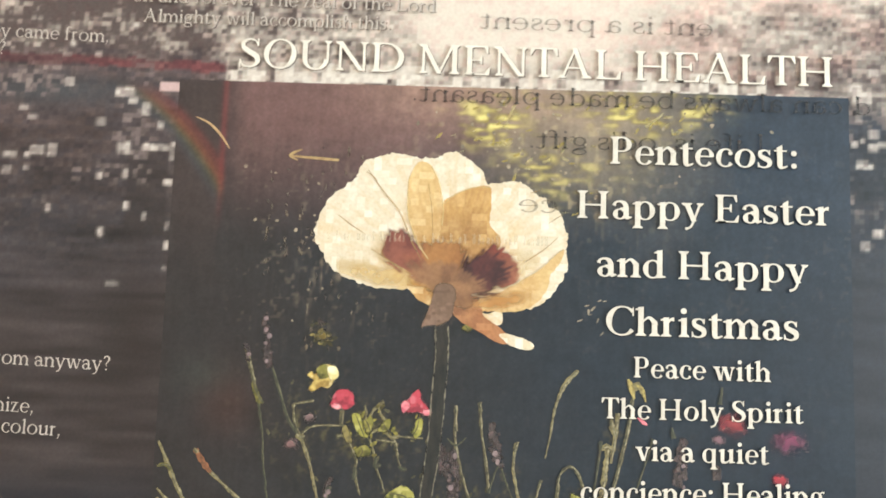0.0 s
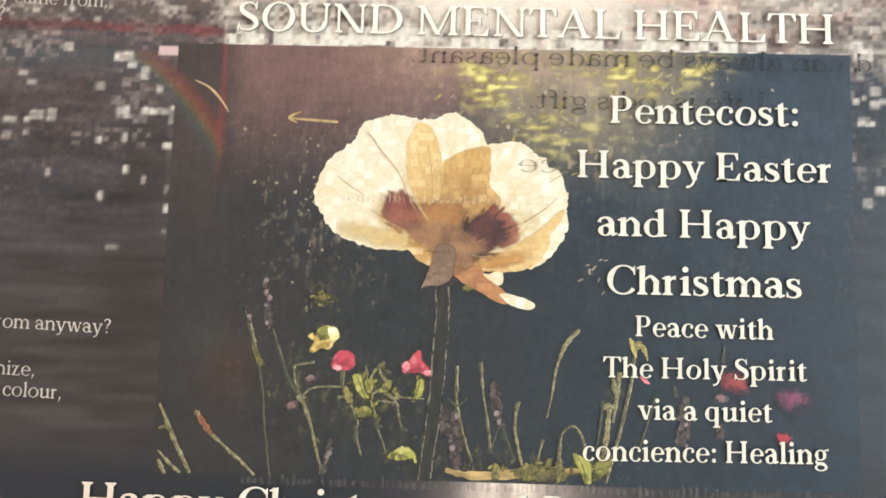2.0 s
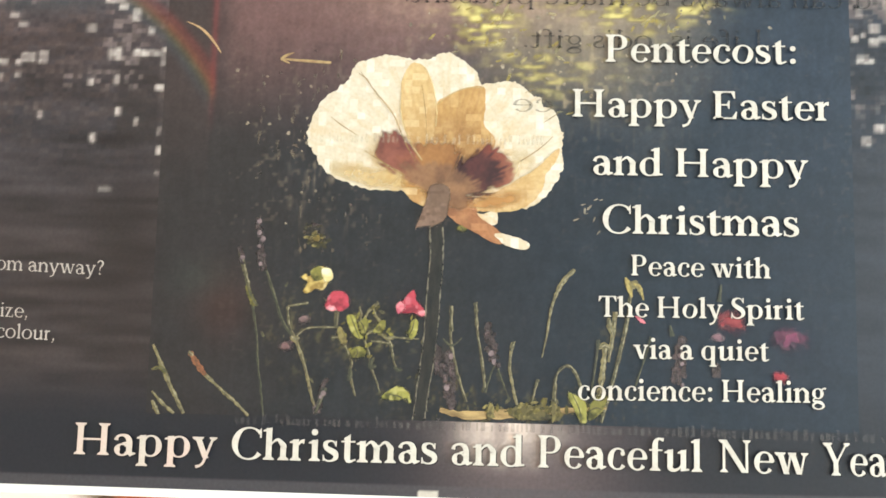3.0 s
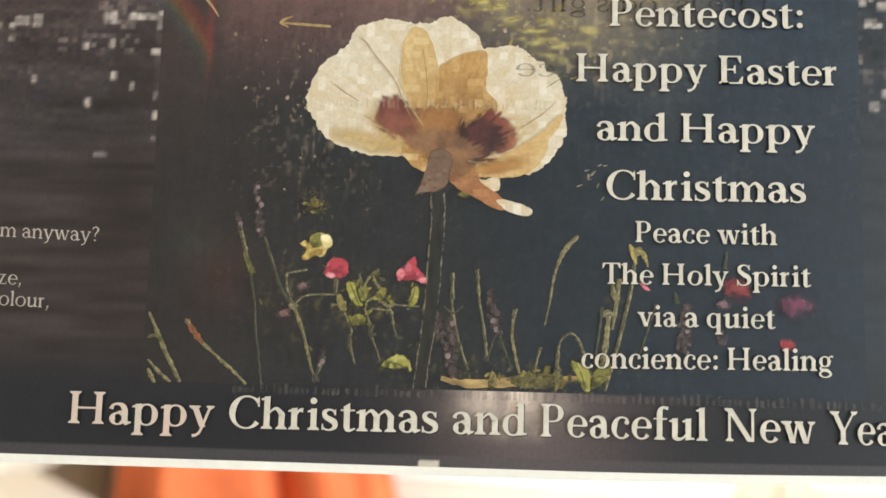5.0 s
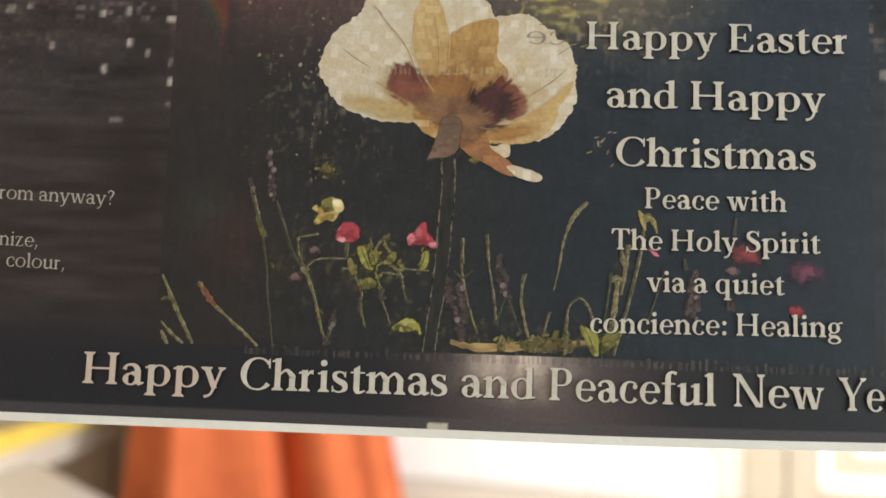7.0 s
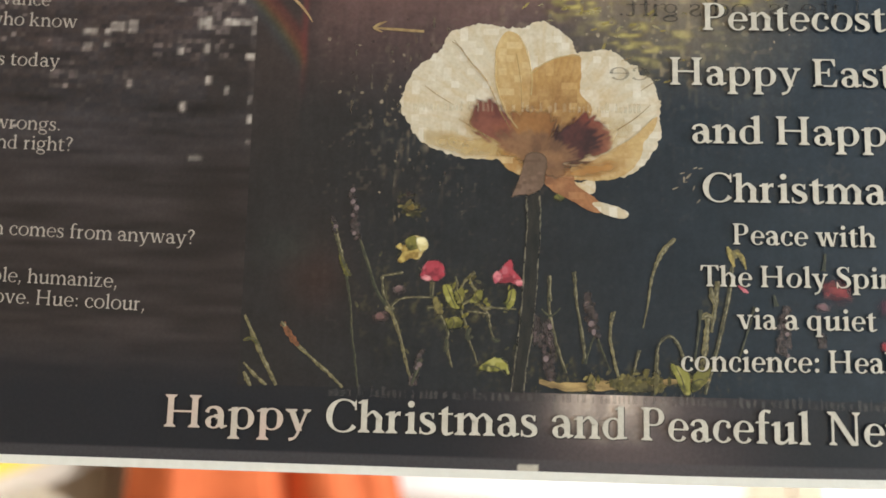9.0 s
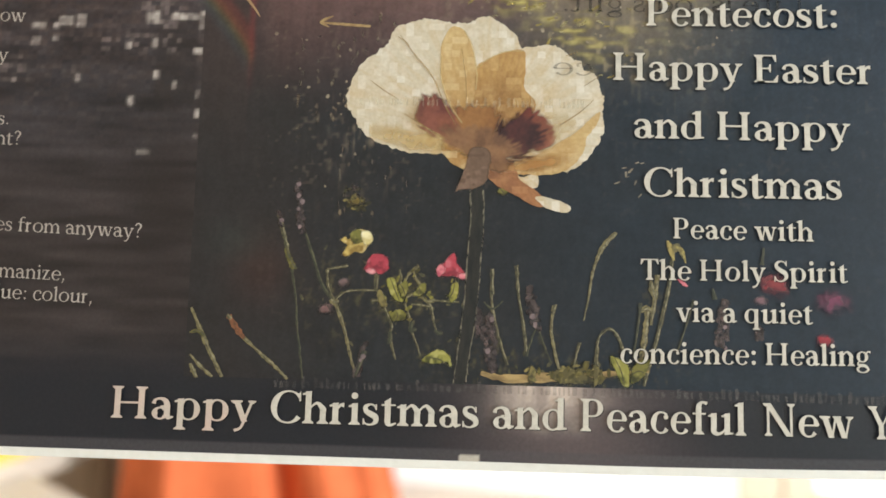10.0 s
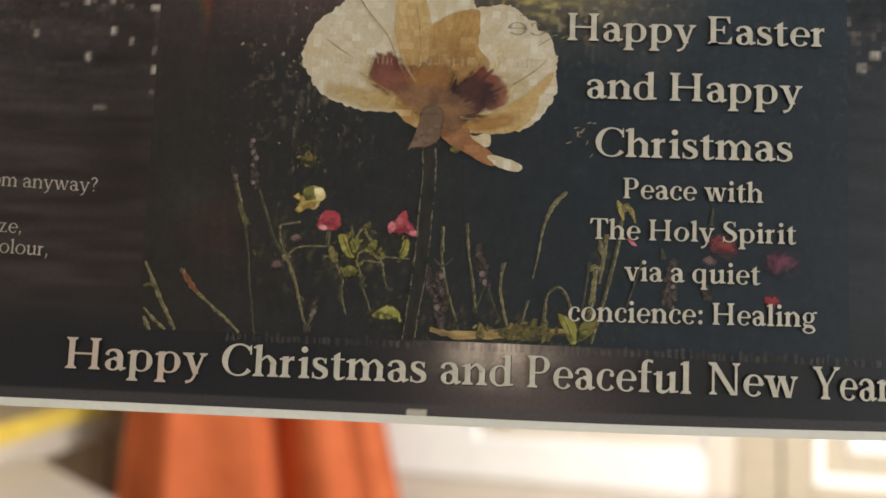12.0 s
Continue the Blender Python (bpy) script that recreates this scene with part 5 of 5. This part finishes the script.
def scatter(name, centre, spread, count, size, materials, seed, level, aspect=1.8, lean=None, label=""):
    """Many small leaves or florets gathered round a place; one part of the picture for each ink."""
    rs = random.Random(seed)
    sets = [[] for _ in materials]
    for i in range(count):
        x, z = centre[0] + rs.gauss(0, spread[0]), centre[1] + rs.gauss(0, spread[1])
        r = size * (0.5 + rs.random())
        a = (lean if lean is not None else rs.random() * math.tau) + rs.gauss(0, 0.5)
        k = []
        for j in range(6):
            b = j * math.tau / 6
            px, pz = r * aspect * math.cos(b) * (0.8 + 0.4 * rs.random()), r * math.sin(b) * (0.8 + 0.4 * rs.random())
            k.append((x + px * math.cos(a) - pz * math.sin(a), z + px * math.sin(a) + pz * math.cos(a)))
        if 26 < x < 163.5 and 10 < z < 102.6:
            sets[i % len(materials)].append([k])
    for q, (m, s) in enumerate(zip(materials, sets)):
        if s:
            tagged(part(name, flat_mesh(name, s, level + 0.3 * q + 0.05 * (seed % 7), 0.0000004), m, garden, label), kind="stuff")


leaf_vary = ink("leaf_vary", (116, 106, 54), (62, 58, 36), 0.8, vary=0.9)
bright_vary = ink("bright_vary", (158, 148, 72), (90, 88, 44), 0.8, vary=0.75)
lavender_dark = ink("lavender_dark", (82, 71, 70), (54, 48, 48), 0.8, vary=0.7, alpha=0.8)
floret_light = ink("floret_light", (136, 120, 120), (112, 97, 98), 0.6, alpha=0.85)
butter_dim = ink("butter_dim", (150, 138, 84), (84, 78, 52), 0.7, vary=0.8)
lime_pale = ink("lime_pale", (196, 182, 128), (170, 156, 98), 1.0, alpha=0.4)
lime = ink("lime", (184, 166, 98), (158, 142, 80), 1.0, alpha=0.55)
glow_dot = ink("glow_dot", (190, 176, 152), (132, 118, 100), 1, vary=0.7, alpha=0.75)
dim_leaf = ink("dim_leaf", (78, 76, 50), (50, 50, 40), 1.0, vary=0.8)
for c, sp, n, seed in (((86.6, 96.1), (5.5, 3.2), 190, 1), ((82.9, 92.7), (2.2, 1.4), 60, 2), ((116.8, 98.9), (6.5, 3.0), 210, 3), ((119.4, 96.1), (3.2, 2.0), 90, 4), ((96.9, 86.7), (4.5, 2.6), 80, 5), ((102.0, 81.8), (4, 3), 40, 6), ((131.9, 99.3), (3.5, 2.2), 30, 7)):
    scatter("foliage", c, (sp[0] * 1.15, sp[1] * 1.15), n // 7, 0.26, (lime, lime_pale), seed, 5, 3.4, 0.35, label="yellow-green leaves in the light")
for c, sp, n, seed in (((101.9, 90.7), (13, 7), 70, 11), ((37.0, 74.7), (8, 6), 8, 12), ((47.7, 62.5), (4, 12), 16, 13), ((130.7, 98.0), (5, 4), 14, 14)):
    scatter("light_speck", c, sp, n, 0.3, (glow_dot,), seed, 4.5, 1.35)
# columns of small lights behind the poppy
columns = random.Random(17)
dashes = []
for u0 in (36.5, 40.5, 43.8, 46.2, 48.1, 49.6, 51.2, 53.5, 56.8, 60.5):
    for _ in range(columns.randint(5, 13)):
        x, z = u0 + columns.gauss(0, 0.35), columns.uniform(44, 90) if u0 > 44 else columns.uniform(60, 84)
        w, h = columns.uniform(0.18, 0.4), columns.uniform(0.25, 0.8)
        dashes.append([[(x - w, z), (x - w * 0.4, z - h), (x + w * 0.6, z - h * 0.9), (x + w, z + 0.1), (x + w * 0.3, z + h), (x - w * 0.6, z + h * 0.8)]])
tagged(part("light_speck", flat_mesh("light_speck", dashes, 4.4, 0.0000004), ink("column_light", (150, 132, 108), (92, 80, 68), 0.8, vary=1.0, alpha=0.5), garden, "columns of faint cream lights"), kind="stuff")
scatter("light_speck", (107.4, 54.3), (1.5, 1.9), 9, 0.2, (glow_dot,), 15, 4.5, 3.4, 0.75)
scatter("seed_cluster", (50.1, 46.8), (1.1, 1.0), 26, 0.34, (butter_dim, dim_leaf), 61, 6, 1.8, 0.0, "blurred yellow seed heads")
scatter("seed_cluster", (49.3, 50.1), (1.4, 0.7), 14, 0.26, (lavender_dark, dim_leaf), 62, 6, 1.8, 0.0)
for where, spread, n, seed in (((58.9, 29.0), (1.8, 1.7), 15, 81), ((62.3, 27.3), (2.0, 1.5), 12, 82), ((59.6, 23.6), (1.5, 1.5), 10, 83), ((65.9, 28.3), (1.7, 1.3), 9, 84), ((71.3, 28.2), (0.7, 1.5), 5, 85), ((56.6, 26.0), (1.0, 1.4), 6, 86), ((63.1, 31.8), (1.0, 1.0), 6, 87)):
    scatter("leaf_tuft", where, (spread[0] * 1.3, spread[1] * 1.2), n // 2, 0.26, (leaf_vary, bright_vary), seed, 8.2, 2.4, 1.2, "yellow-green leaf tufts")
for where, n, seed in (((96.6, 11.4), 16, 91), ((99.0, 12.8), 12, 92), ((94.0, 10.8), 12, 93), ((102.2, 11.2), 8, 94), ((88.2, 11.4), 6, 95)):
    scatter("leaf_tuft", where, (1.5, 0.9), n, 0.3, (butter_dim, leaf_vary), seed, 12.6, 2.4, 0.9, "yellow-green leaf tufts")


def spike(start, end, half, count, seed, level):
    """A lavender head: whorls of small florets up its stalk, some of them catching the light."""
    rs = random.Random(seed)
    sets = {lavender_dark: [], dusty_pink: [], floret_light: []}
    for i in range(count * 4 // 3):
        k = (i + rs.random()) / (count * 4 // 3)
        side = rs.uniform(-1, 1) * half * min(1.0, 0.35 + 2.2 * k)
        x, z = start[0] + (end[0] - start[0]) * k + side, start[1] + (end[1] - start[1]) * k
        r = rs.uniform(0.4, 0.7)
        mat = floret_light if rs.random() < 0.07 else dusty_pink if rs.random() < 0.5 else lavender_dark
        sets[mat].append([[(x + r * rs.uniform(0.75, 1.1) * math.cos(a * math.tau / 7), z + r * rs.uniform(0.8, 1.25) * math.sin(a * math.tau / 7)) for a in range(7)]])
    for q, (mat, shapes) in enumerate(sets.items()):
        if shapes:
            tagged(part("lavender_spike", flat_mesh("lavender_spike", shapes, level + 0.3 * q, 0.0000004), mat, garden, "dusty pink lavender florets"), kind="stuff")


for start, end, half, count, seed in (((37.0, 51.0), (38.3, 40.2), 0.85, 30, 21), ((76.6, 25.0), (77.2, 18.5), 0.9, 22, 22), ((79.0, 23.5), (79.6, 11.5), 1.2, 44, 27), ((87.2, 29.7), (89.0, 20.6), 1.2, 40, 23), ((128.2, 27.8), (127.3, 17.8), 1.2, 40, 24),
                                      ((53.0, 16.9), (51.2, 9.8), 0.6, 18, 25), ((135.6, 22.4), (135.0, 19.8), 0.7, 9, 26), ((33.2, 44.6), (34.0, 41.2), 0.4, 9, 28)):
    spike(start, end, half, count, seed, 9 + 0.05 * (seed - 21))
for c, sp, n, seed in (((62.4, 24.4), (7, 4), 40, 31), ((60.0, 26.1), (5, 3.4), 20, 32), ((94.9, 11.1), (9, 1.6), 70, 33), ((81.9, 11.7), (6, 2), 30, 34), ((45.3, 28.7), (4, 5), 26, 35)):
    scatter("undergrowth", c, sp, n // 2, 0.3, (olive, dim_leaf), seed, 5, 2.2, label="dim olive undergrowth")
stalk("light_arc", [(18.9, 95.1), (22.1, 93.6), (24.8, 91.0), (26.9, 88.0)], [0.12, 0.5, 0.55, 0.15], ink("arc_ink", (184, 158, 116), (150, 122, 90), 2), 6, garden)

# ======== the words ========
cream_ink = ink("cream_ink", (199, 193, 180), (187, 180, 167), 2)
rose_ink = ink("rose_ink", (196, 172, 159), (188, 177, 163), 9)
grey_ink = ink("grey_ink", (179, 170, 160), (164, 155, 146), 4)
pale_ink = ink("pale_ink", (211, 205, 192), (198, 191, 178), 4)
dim_ink = ink("dim_ink", (158, 158, 152), (140, 142, 140), 5)
shade_ink = ink("shade_ink", (26, 26, 30), (36, 34, 36), 3, alpha=0.75)
title_shade = ink("title_shade", (84, 72, 66), (104, 90, 80), 3, alpha=0.85)
HEADLINES = [
    ("SOUND MENTAL HEALTH", [(27.6, 106.7), (161.5, 105.9)], 6.75, 2), ("Pentecost:", [(111.5, 87.1), (153.3, 87.2)], 6.1, 1),
    ("Happy Easter", [(104.4, 74.8), (160.2, 74.8)], 6.1, 1), ("and Happy", [(108.9, 62.1), (155.0, 62.0)], 6.1, 1), ("Christmas", [(111.0, 49.5), (153.0, 49.6)], 6.2, 1),
    ("Peace with", [(117.2, 40.6), (146.8, 40.6)], 4.4, 1), ("The Holy Spirit", [(110.5, 31.7), (153.6, 32.1)], 4.4, 1), ("via a quiet", [(117.9, 23.1), (146.2, 23.3)], 4.4, 1),
    ("concience: Healing", [(106.2, 14.2), (157.8, 15.0)], 4.5, 1),
    ("Happy", [(-0.5, -0.1), (30.6, -0.1)], 6.6, 1), ("Christmas", [(33.3, -0.1), (77.4, 0.1)], 6.6, 1), ("and", [(79.8, 0.1), (95.7, 0.1)], 6.6, 1),
    ("Peaceful", [(97.9, 0.1), (132.3, 0.2)], 6.6, 1), ("New", [(135.3, 0.3), (154.0, 0.3)], 6.6, 1), ("Year", [(156.9, 0.3), (172.8, 0.4)], 6.6, 1),
]
for text, (left, right), cap, bold in HEADLINES:
    title = bold == 2
    words(text, left, right, cap, pale_ink if title else rose_ink if text == "Happy" else cream_ink, 20, sheet, 'cream serif words "%s"' % text, bold, title_shade if title else shade_ink)
words("on and forever. The zeal of the Lord", *[(2.6, 121.5), (72.4, 120.7)], 3.1, grey_ink, 20, sheet, "small pale serif words", False, title_shade)
words("Almighty will accomplish this.", *[(5.5, 116.7), (62.2, 116.3)], 3.1, grey_ink, 20, sheet, "small pale serif words", False, title_shade)
for text, end in (("they came from,", (-1.9, 112.0)), ("ity?", (-25.5, 108.5)), ("ory", (-26.3, 99.2)), ("relevance", (-32.0, 91.2)), ("who know", (-25.6, 86.2)), ("ves today", (-28.8, 77.1)),
                  ("g wrongs.", (-27.2, 62.7)), ("and right?", (-24.3, 58.2)), ("d?", (-42.9, 54.7)), ("n comes from anyway?", (3.9, 38.4)), ("ble, humanize,", (-12.0, 28.8)), ("Love. Hue: colour,", (-5.7, 24.1))):
    column_words(text, end, 3.15, grey_ink, 20, sheet, 'small pale serif words "%s"' % text)
for text, start in (("Th", (179.2, 74.3)), ("th", (179.2, 69.8)), ("m", (179.1, 65.4)), ("ki", (179.0, 60.9)), ("ad", (178.9, 56.6)), ("Th", (178.8, 49.3)), ("Th", (178.8, 45.0)), ("th", (178.7, 40.4)),
                    ("bi", (178.6, 36.2)), ("w", (178.5, 31.8)), ("Th", (178.4, 24.7)), ("Th", (178.3, 20.5)), ("H", (178.3, 16.2)), ("Th", (178.2, 10.5)), ("Th", (178.1, 4.6)), ("Fo", (178.0, 0.4))):
    column_words(text, None, 2.9, dim_ink, 20, sheet, "small grey serif letters", start)
# words of the back page that show through
ghost = ink("ghost", (36, 34, 34), (52, 48, 46), 3, alpha=0.6)
faint = ink("faint", (60, 52, 46), (80, 70, 62), 3, alpha=0.45)
for text, ends, cap, mat in (("ent is a present", [(82.0, 117.2), (134.7, 116.8)], 4.2, faint), ("d can always be made pleasant.", [(67.1, 100.0), (169.3, 99.7)], 4.2, ghost), ("Life is God's gift.", [(93.5, 90.0), (145.9, 90.5)], 4.2, ghost), ("ce", [(91.7, 75.7), (100.7, 75.7)], 4.2, faint)):
    words(text, *ends, cap, mat, 18, sheet, "faint mirrored words showing through from the back", False, None, True)
bars = random.Random(5)
x = 34.0
strokes = []
while x < 170:
    w = bars.uniform(0.35, 1.0)
    h = bars.choice((1.3, 1.4, 1.5, 2.1, 2.3))
    strokes.append([[(x, 7.2), (x + w, 7.2), (x + w, 7.2 + h), (x, 7.2 + h)]])
    x += w + bars.choice((0.4, 0.5, 0.6, 1.2))
tagged(part("ghost_line", flat_mesh("ghost_line", strokes, 18), ink("ghost_pale", (128, 122, 116), (80, 76, 76), 3, alpha=0.26), sheet, "faint line of unreadable small print"), kind="stuff")

strokes = []
x, end = (49.8, 68.1)[0], (98.6, 68.9)[0]
while x < end:
    w, h = bars.uniform(0.3, 0.8), bars.choice((1.4, 1.5, 2.1))
    base = (73.1, 68.3)[1]
    strokes.append([[(x, base), (x + w, base), (x + w, base + h), (x, base + h)]])
    x += w + bars.choice((0.4, 0.5, 0.6, 1.3))
tagged(part("ghost_line", flat_mesh("ghost_line", strokes, 18), ink("ghost_cream", (214, 204, 178), (190, 174, 140), 3, alpha=0.2), sheet, "faint line of unreadable small print"), kind="stuff")

# cords that carry the sheet
for cx in (SHEET_X0 + 14, SHEET_X1 - 14):
    bm = bmesh.new()
    bmesh.ops.create_cone(bm, cap_ends=True, segments=8, radius1=0.0006, radius2=0.0006, depth=Z1 - SHEET_Z1 / 1000)
    bmesh.ops.translate(bm, verts=bm.verts, vec=(cx / 1000, 0.00015, (Z1 + SHEET_Z1 / 1000) / 2))
    tagged(part("hanging_cord", bm, cord_fibre, None), "thin grey cord that carries the printed sheet", "cord", "cords of the sheet")

# ======== behind the sheet ========
# slope of the curtain's cloth from its one side to the other: share of the width, and depth gained for each metre across
FOLDS = [(0.0, -0.35), (0.1, -0.4), (0.125, -0.6), (0.15, -0.35), (0.19, -0.5), (0.22, 0.85), (0.28, 0.45), (0.4, 0.16), (0.49, 0.1), (0.505, 0.3),
         (0.51, 8.5), (0.53, 8.0), (0.535, -1.5), (0.58, -1.2), (0.66, -0.5), (0.74, -0.1), (0.78, 0.6), (0.83, 0.6), (0.86, -0.05), (0.9, -0.05), (0.92, 0.6), (0.97, 0.45), (1.0, -0.2)]


def curtain():
    """Orange cloth hanging in deep folds from a rod, a little wider towards its hem."""
    top = thing("curtain", (-0.55, 1.98, Z0), "orange cloth curtain hanging in deep folds", "curtain")
    nx, nz = 240, 40
    share = np.linspace(0, 1, nx + 1)
    slope = np.interp(share, [f[0] for f in FOLDS], [f[1] for f in FOLDS])
    depth = -0.1 + np.concatenate([[0], np.cumsum((slope[1:] + slope[:-1]) / 2) * 0.83 / nx])
    verts, faces = [], []
    for j in range(nz + 1):
        f = j / nz
        z = 0.04 + f * 2.2
        low = min(max(0.98 - z, 0), 0.8)
        left, right = -0.378 - 0.06 * low, 0.385 + 0.25 * low
        for i in range(nx + 1):
            s = i / nx
            sway = 0.12 * low * math.sin(math.pi * s) * 0.3
            verts.append((left + (right - left) * s + sway + 0.006 * math.sin(5 * f + s * 4) * s * (1 - s), depth[i] * (1 - 0.25 * f) + 0.004 * math.sin(s * 23 + 3 * f), z))
    for j in range(nz):
        for i in range(nx):
            a = j * (nx + 1) + i
            faces.append((a, a + 1, a + nx + 2, a + nx + 1))
    me = mesh_of("cloth", verts, faces)
    for p in me.polygons:
        p.use_smooth = True
    cloth = part("cloth", me, orange_cloth, top)
    so = cloth.modifiers.new("thick", "SOLIDIFY")
    so.thickness = 0.004
    bm = bmesh.new()
    bmesh.ops.create_cone(bm, cap_ends=True, segments=16, radius1=0.014, radius2=0.014, depth=1.2, matrix=Matrix.Rotation(radians(90), 4, "Y"))
    bmesh.ops.translate(bm, verts=bm.verts, vec=(0, 0.0, 2.255))
    part("rod", bm, brass, top, "brass curtain rod")
    for sx in (-0.52, 0.52):
        part("bracket", box_bm(sx - 0.012, sx + 0.012, 0, Y1 - 1.98, 2.24, 2.27, 0.003), brass, top)


def loop_strip(outer, inner, y_out, y_in):
    """A sloped moulding that runs round a panel, from its outer to its inner rim."""
    bm = bmesh.new()
    rings = []
    for (x0, x1, z0, z1), y in ((outer, y_out), (inner, y_in)):
        rings.append([bm.verts.new((x, y, z)) for x, z in ((x0, z0), (x1, z0), (x1, z1), (x0, z1))])
    for k in range(4):
        bm.faces.new((rings[0][k], rings[0][(k + 1) % 4], rings[1][(k + 1) % 4], rings[1][k]))
    return bm


def panelled_door(parent, x0, x1, px0, px1, z0, pz0, z1, pz1, field_gap, panel_paint, rail_paint, stile_paint, label):
    """A cupboard door: stiles and rails round a recessed panel with a moulding and a raised field."""
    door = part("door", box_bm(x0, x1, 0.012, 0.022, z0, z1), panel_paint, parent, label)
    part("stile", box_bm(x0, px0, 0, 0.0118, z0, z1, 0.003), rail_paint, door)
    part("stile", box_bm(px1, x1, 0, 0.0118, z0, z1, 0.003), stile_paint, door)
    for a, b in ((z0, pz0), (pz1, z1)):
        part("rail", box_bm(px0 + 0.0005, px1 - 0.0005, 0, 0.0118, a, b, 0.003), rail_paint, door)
    m = 0.03
    part("moulding", loop_strip((px0, px1, pz0, pz1), (px0 + m, px1 - m, pz0 + m, pz1 - m), -0.004, 0.0116), white_paint, door, "white moulding")
    g = field_gap
    part("raised_field", box_bm(px0 + g, px1 - g * 0.6, 0.002, 0.0115, pz0 + g * 1.05, pz1 - g, 0.006), white_paint, door, "white raised field")
    return door


def knob(parent, x, y, z):
    bm = bmesh.new()
    prof = [(0.0, 0.0), (0.016, 0.0), (0.016, 0.004), (0.007, 0.008), (0.007, 0.022), (0.018, 0.03), (0.021, 0.04), (0.016, 0.05), (0.0, 0.054)]
    vs = [bm.verts.new((r, 0, h)) for r, h in prof]
    es = [bm.edges.new(p) for p in zip(vs, vs[1:])]
    bmesh.ops.spin(bm, geom=vs + es, cent=(0, 0, 0), axis=(0, 0, 1), angle=math.tau, steps=20)
    bmesh.ops.remove_doubles(bm, verts=bm.verts, dist=1e-5)
    bmesh.ops.scale(bm, vec=(1.5, 1.5, 1.1), verts=bm.verts)
    bmesh.ops.rotate(bm, cent=(0, 0, 0), matrix=Matrix.Rotation(radians(90), 3, "X"), verts=bm.verts)
    bmesh.ops.translate(bm, verts=bm.verts, vec=(x, y, z))
    part("knob", bm, brass, parent, "round brass knob")


def wardrobe():
    """Doors with raised fields over a row of plain drawers; it stands a little turned to the wall."""
    top = thing("wardrobe", (0, 2.125, Z0), "cream painted wardrobe with panelled doors and brass knobs", "wardrobe")
    top.rotation_euler = (0, 0, radians(-7))
    part("body", box_bm(-0.3, 1.84, 0.024, 0.13, 0, 2.1, 0.004), cream_dim_paint, top)
    # Recess, post and right door darker in colour, in place of weaker light.
    door = panelled_door(top, -0.295, 0.962, 0.13, 0.875, 0.737, 0.85, 2.08, 1.95, 0.085, pale_dim_paint, white_paint, pale_dim_paint, "white panelled door")
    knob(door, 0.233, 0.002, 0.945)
    part("post", box_bm(0.966, 1.092, 0.006, 0.0235, 0.02, 2.08, 0.003), cream_dim_paint, top, "middle post in cream darkened for shade")
    panelled_door(top, 1.096, 1.835, 1.19, 1.75, 0.70, 0.80, 2.08, 1.95, 0.1, cream_dim_paint, cream_dim_paint, cream_dim_paint, "panelled door in cream darkened for weaker light")
    part("drawer", box_bm(-0.295, 0.962, 0.012, 0.0235, 0.38, 0.728, 0.004), pale_dim_paint, top, "pale plain drawer front")
    part("drawer", box_bm(-0.295, 0.962, 0.012, 0.0235, 0.03, 0.372, 0.004), pale_dim_paint, top, "pale plain drawer front")
    part("drawer", box_bm(1.096, 1.835, 0.012, 0.0235, 0.03, 0.69, 0.004), pale_dim_paint, top, "pale plain drawer front")


def counter():
    """A worktop along the wall with a yellow edge over a pale apron."""
    top = thing("counter", (-1.13, 1.75, Z0), "worktop with a yellow edge over a pale apron", "counter")
    deep = -1.13 - X0 - 0.003
    part("worktop", box_bm(-deep, -0.02, -0.8, 0.545, 0.895, 0.94, 0.002), beige_top, top, "beige worktop")
    part("edging", box_bm(-0.0195, 0.0, -0.8, 0.545, 0.882, 0.942, 0.006), yellow_edge, top, "yellow edging strip")
    part("apron", box_bm(-0.05, -0.03, -0.79, 0.54, 0.795, 0.8815, 0.003), pale_dim_paint, top, "pale apron board")
    part("back_panel", box_bm(-deep, -deep + 0.3, -0.79, 0.54, 0.0, 0.894, 0.003), brown_wood, top, "brown wooden panel")
    for y in (-0.77, 0.5):
        part("leg", box_bm(-0.09, -0.035, y - 0.025, y + 0.025, 0, 0.794, 0.003), brown_wood, top)


def side_table():
    """A low white table pushed askew under the end of the counter."""
    top = thing("side_table", (-1.086, 1.404, Z0), "white side table standing askew before the counter", "table")
    top.rotation_euler = (0, 0, radians(-39.6))
    part("tabletop", box_bm(-0.42, 0.42, -0.25, 0.25, 0.8, 0.83, 0.006), white_paint, top)
    for sx, sy in itertools.product((-0.38, 0.38), (-0.21, 0.21)):
        part("leg", box_bm(sx - 0.018, sx + 0.018, sy - 0.018, sy + 0.018, 0, 0.7995, 0.003), white_paint, top)


curtain()
wardrobe()
counter()
side_table()
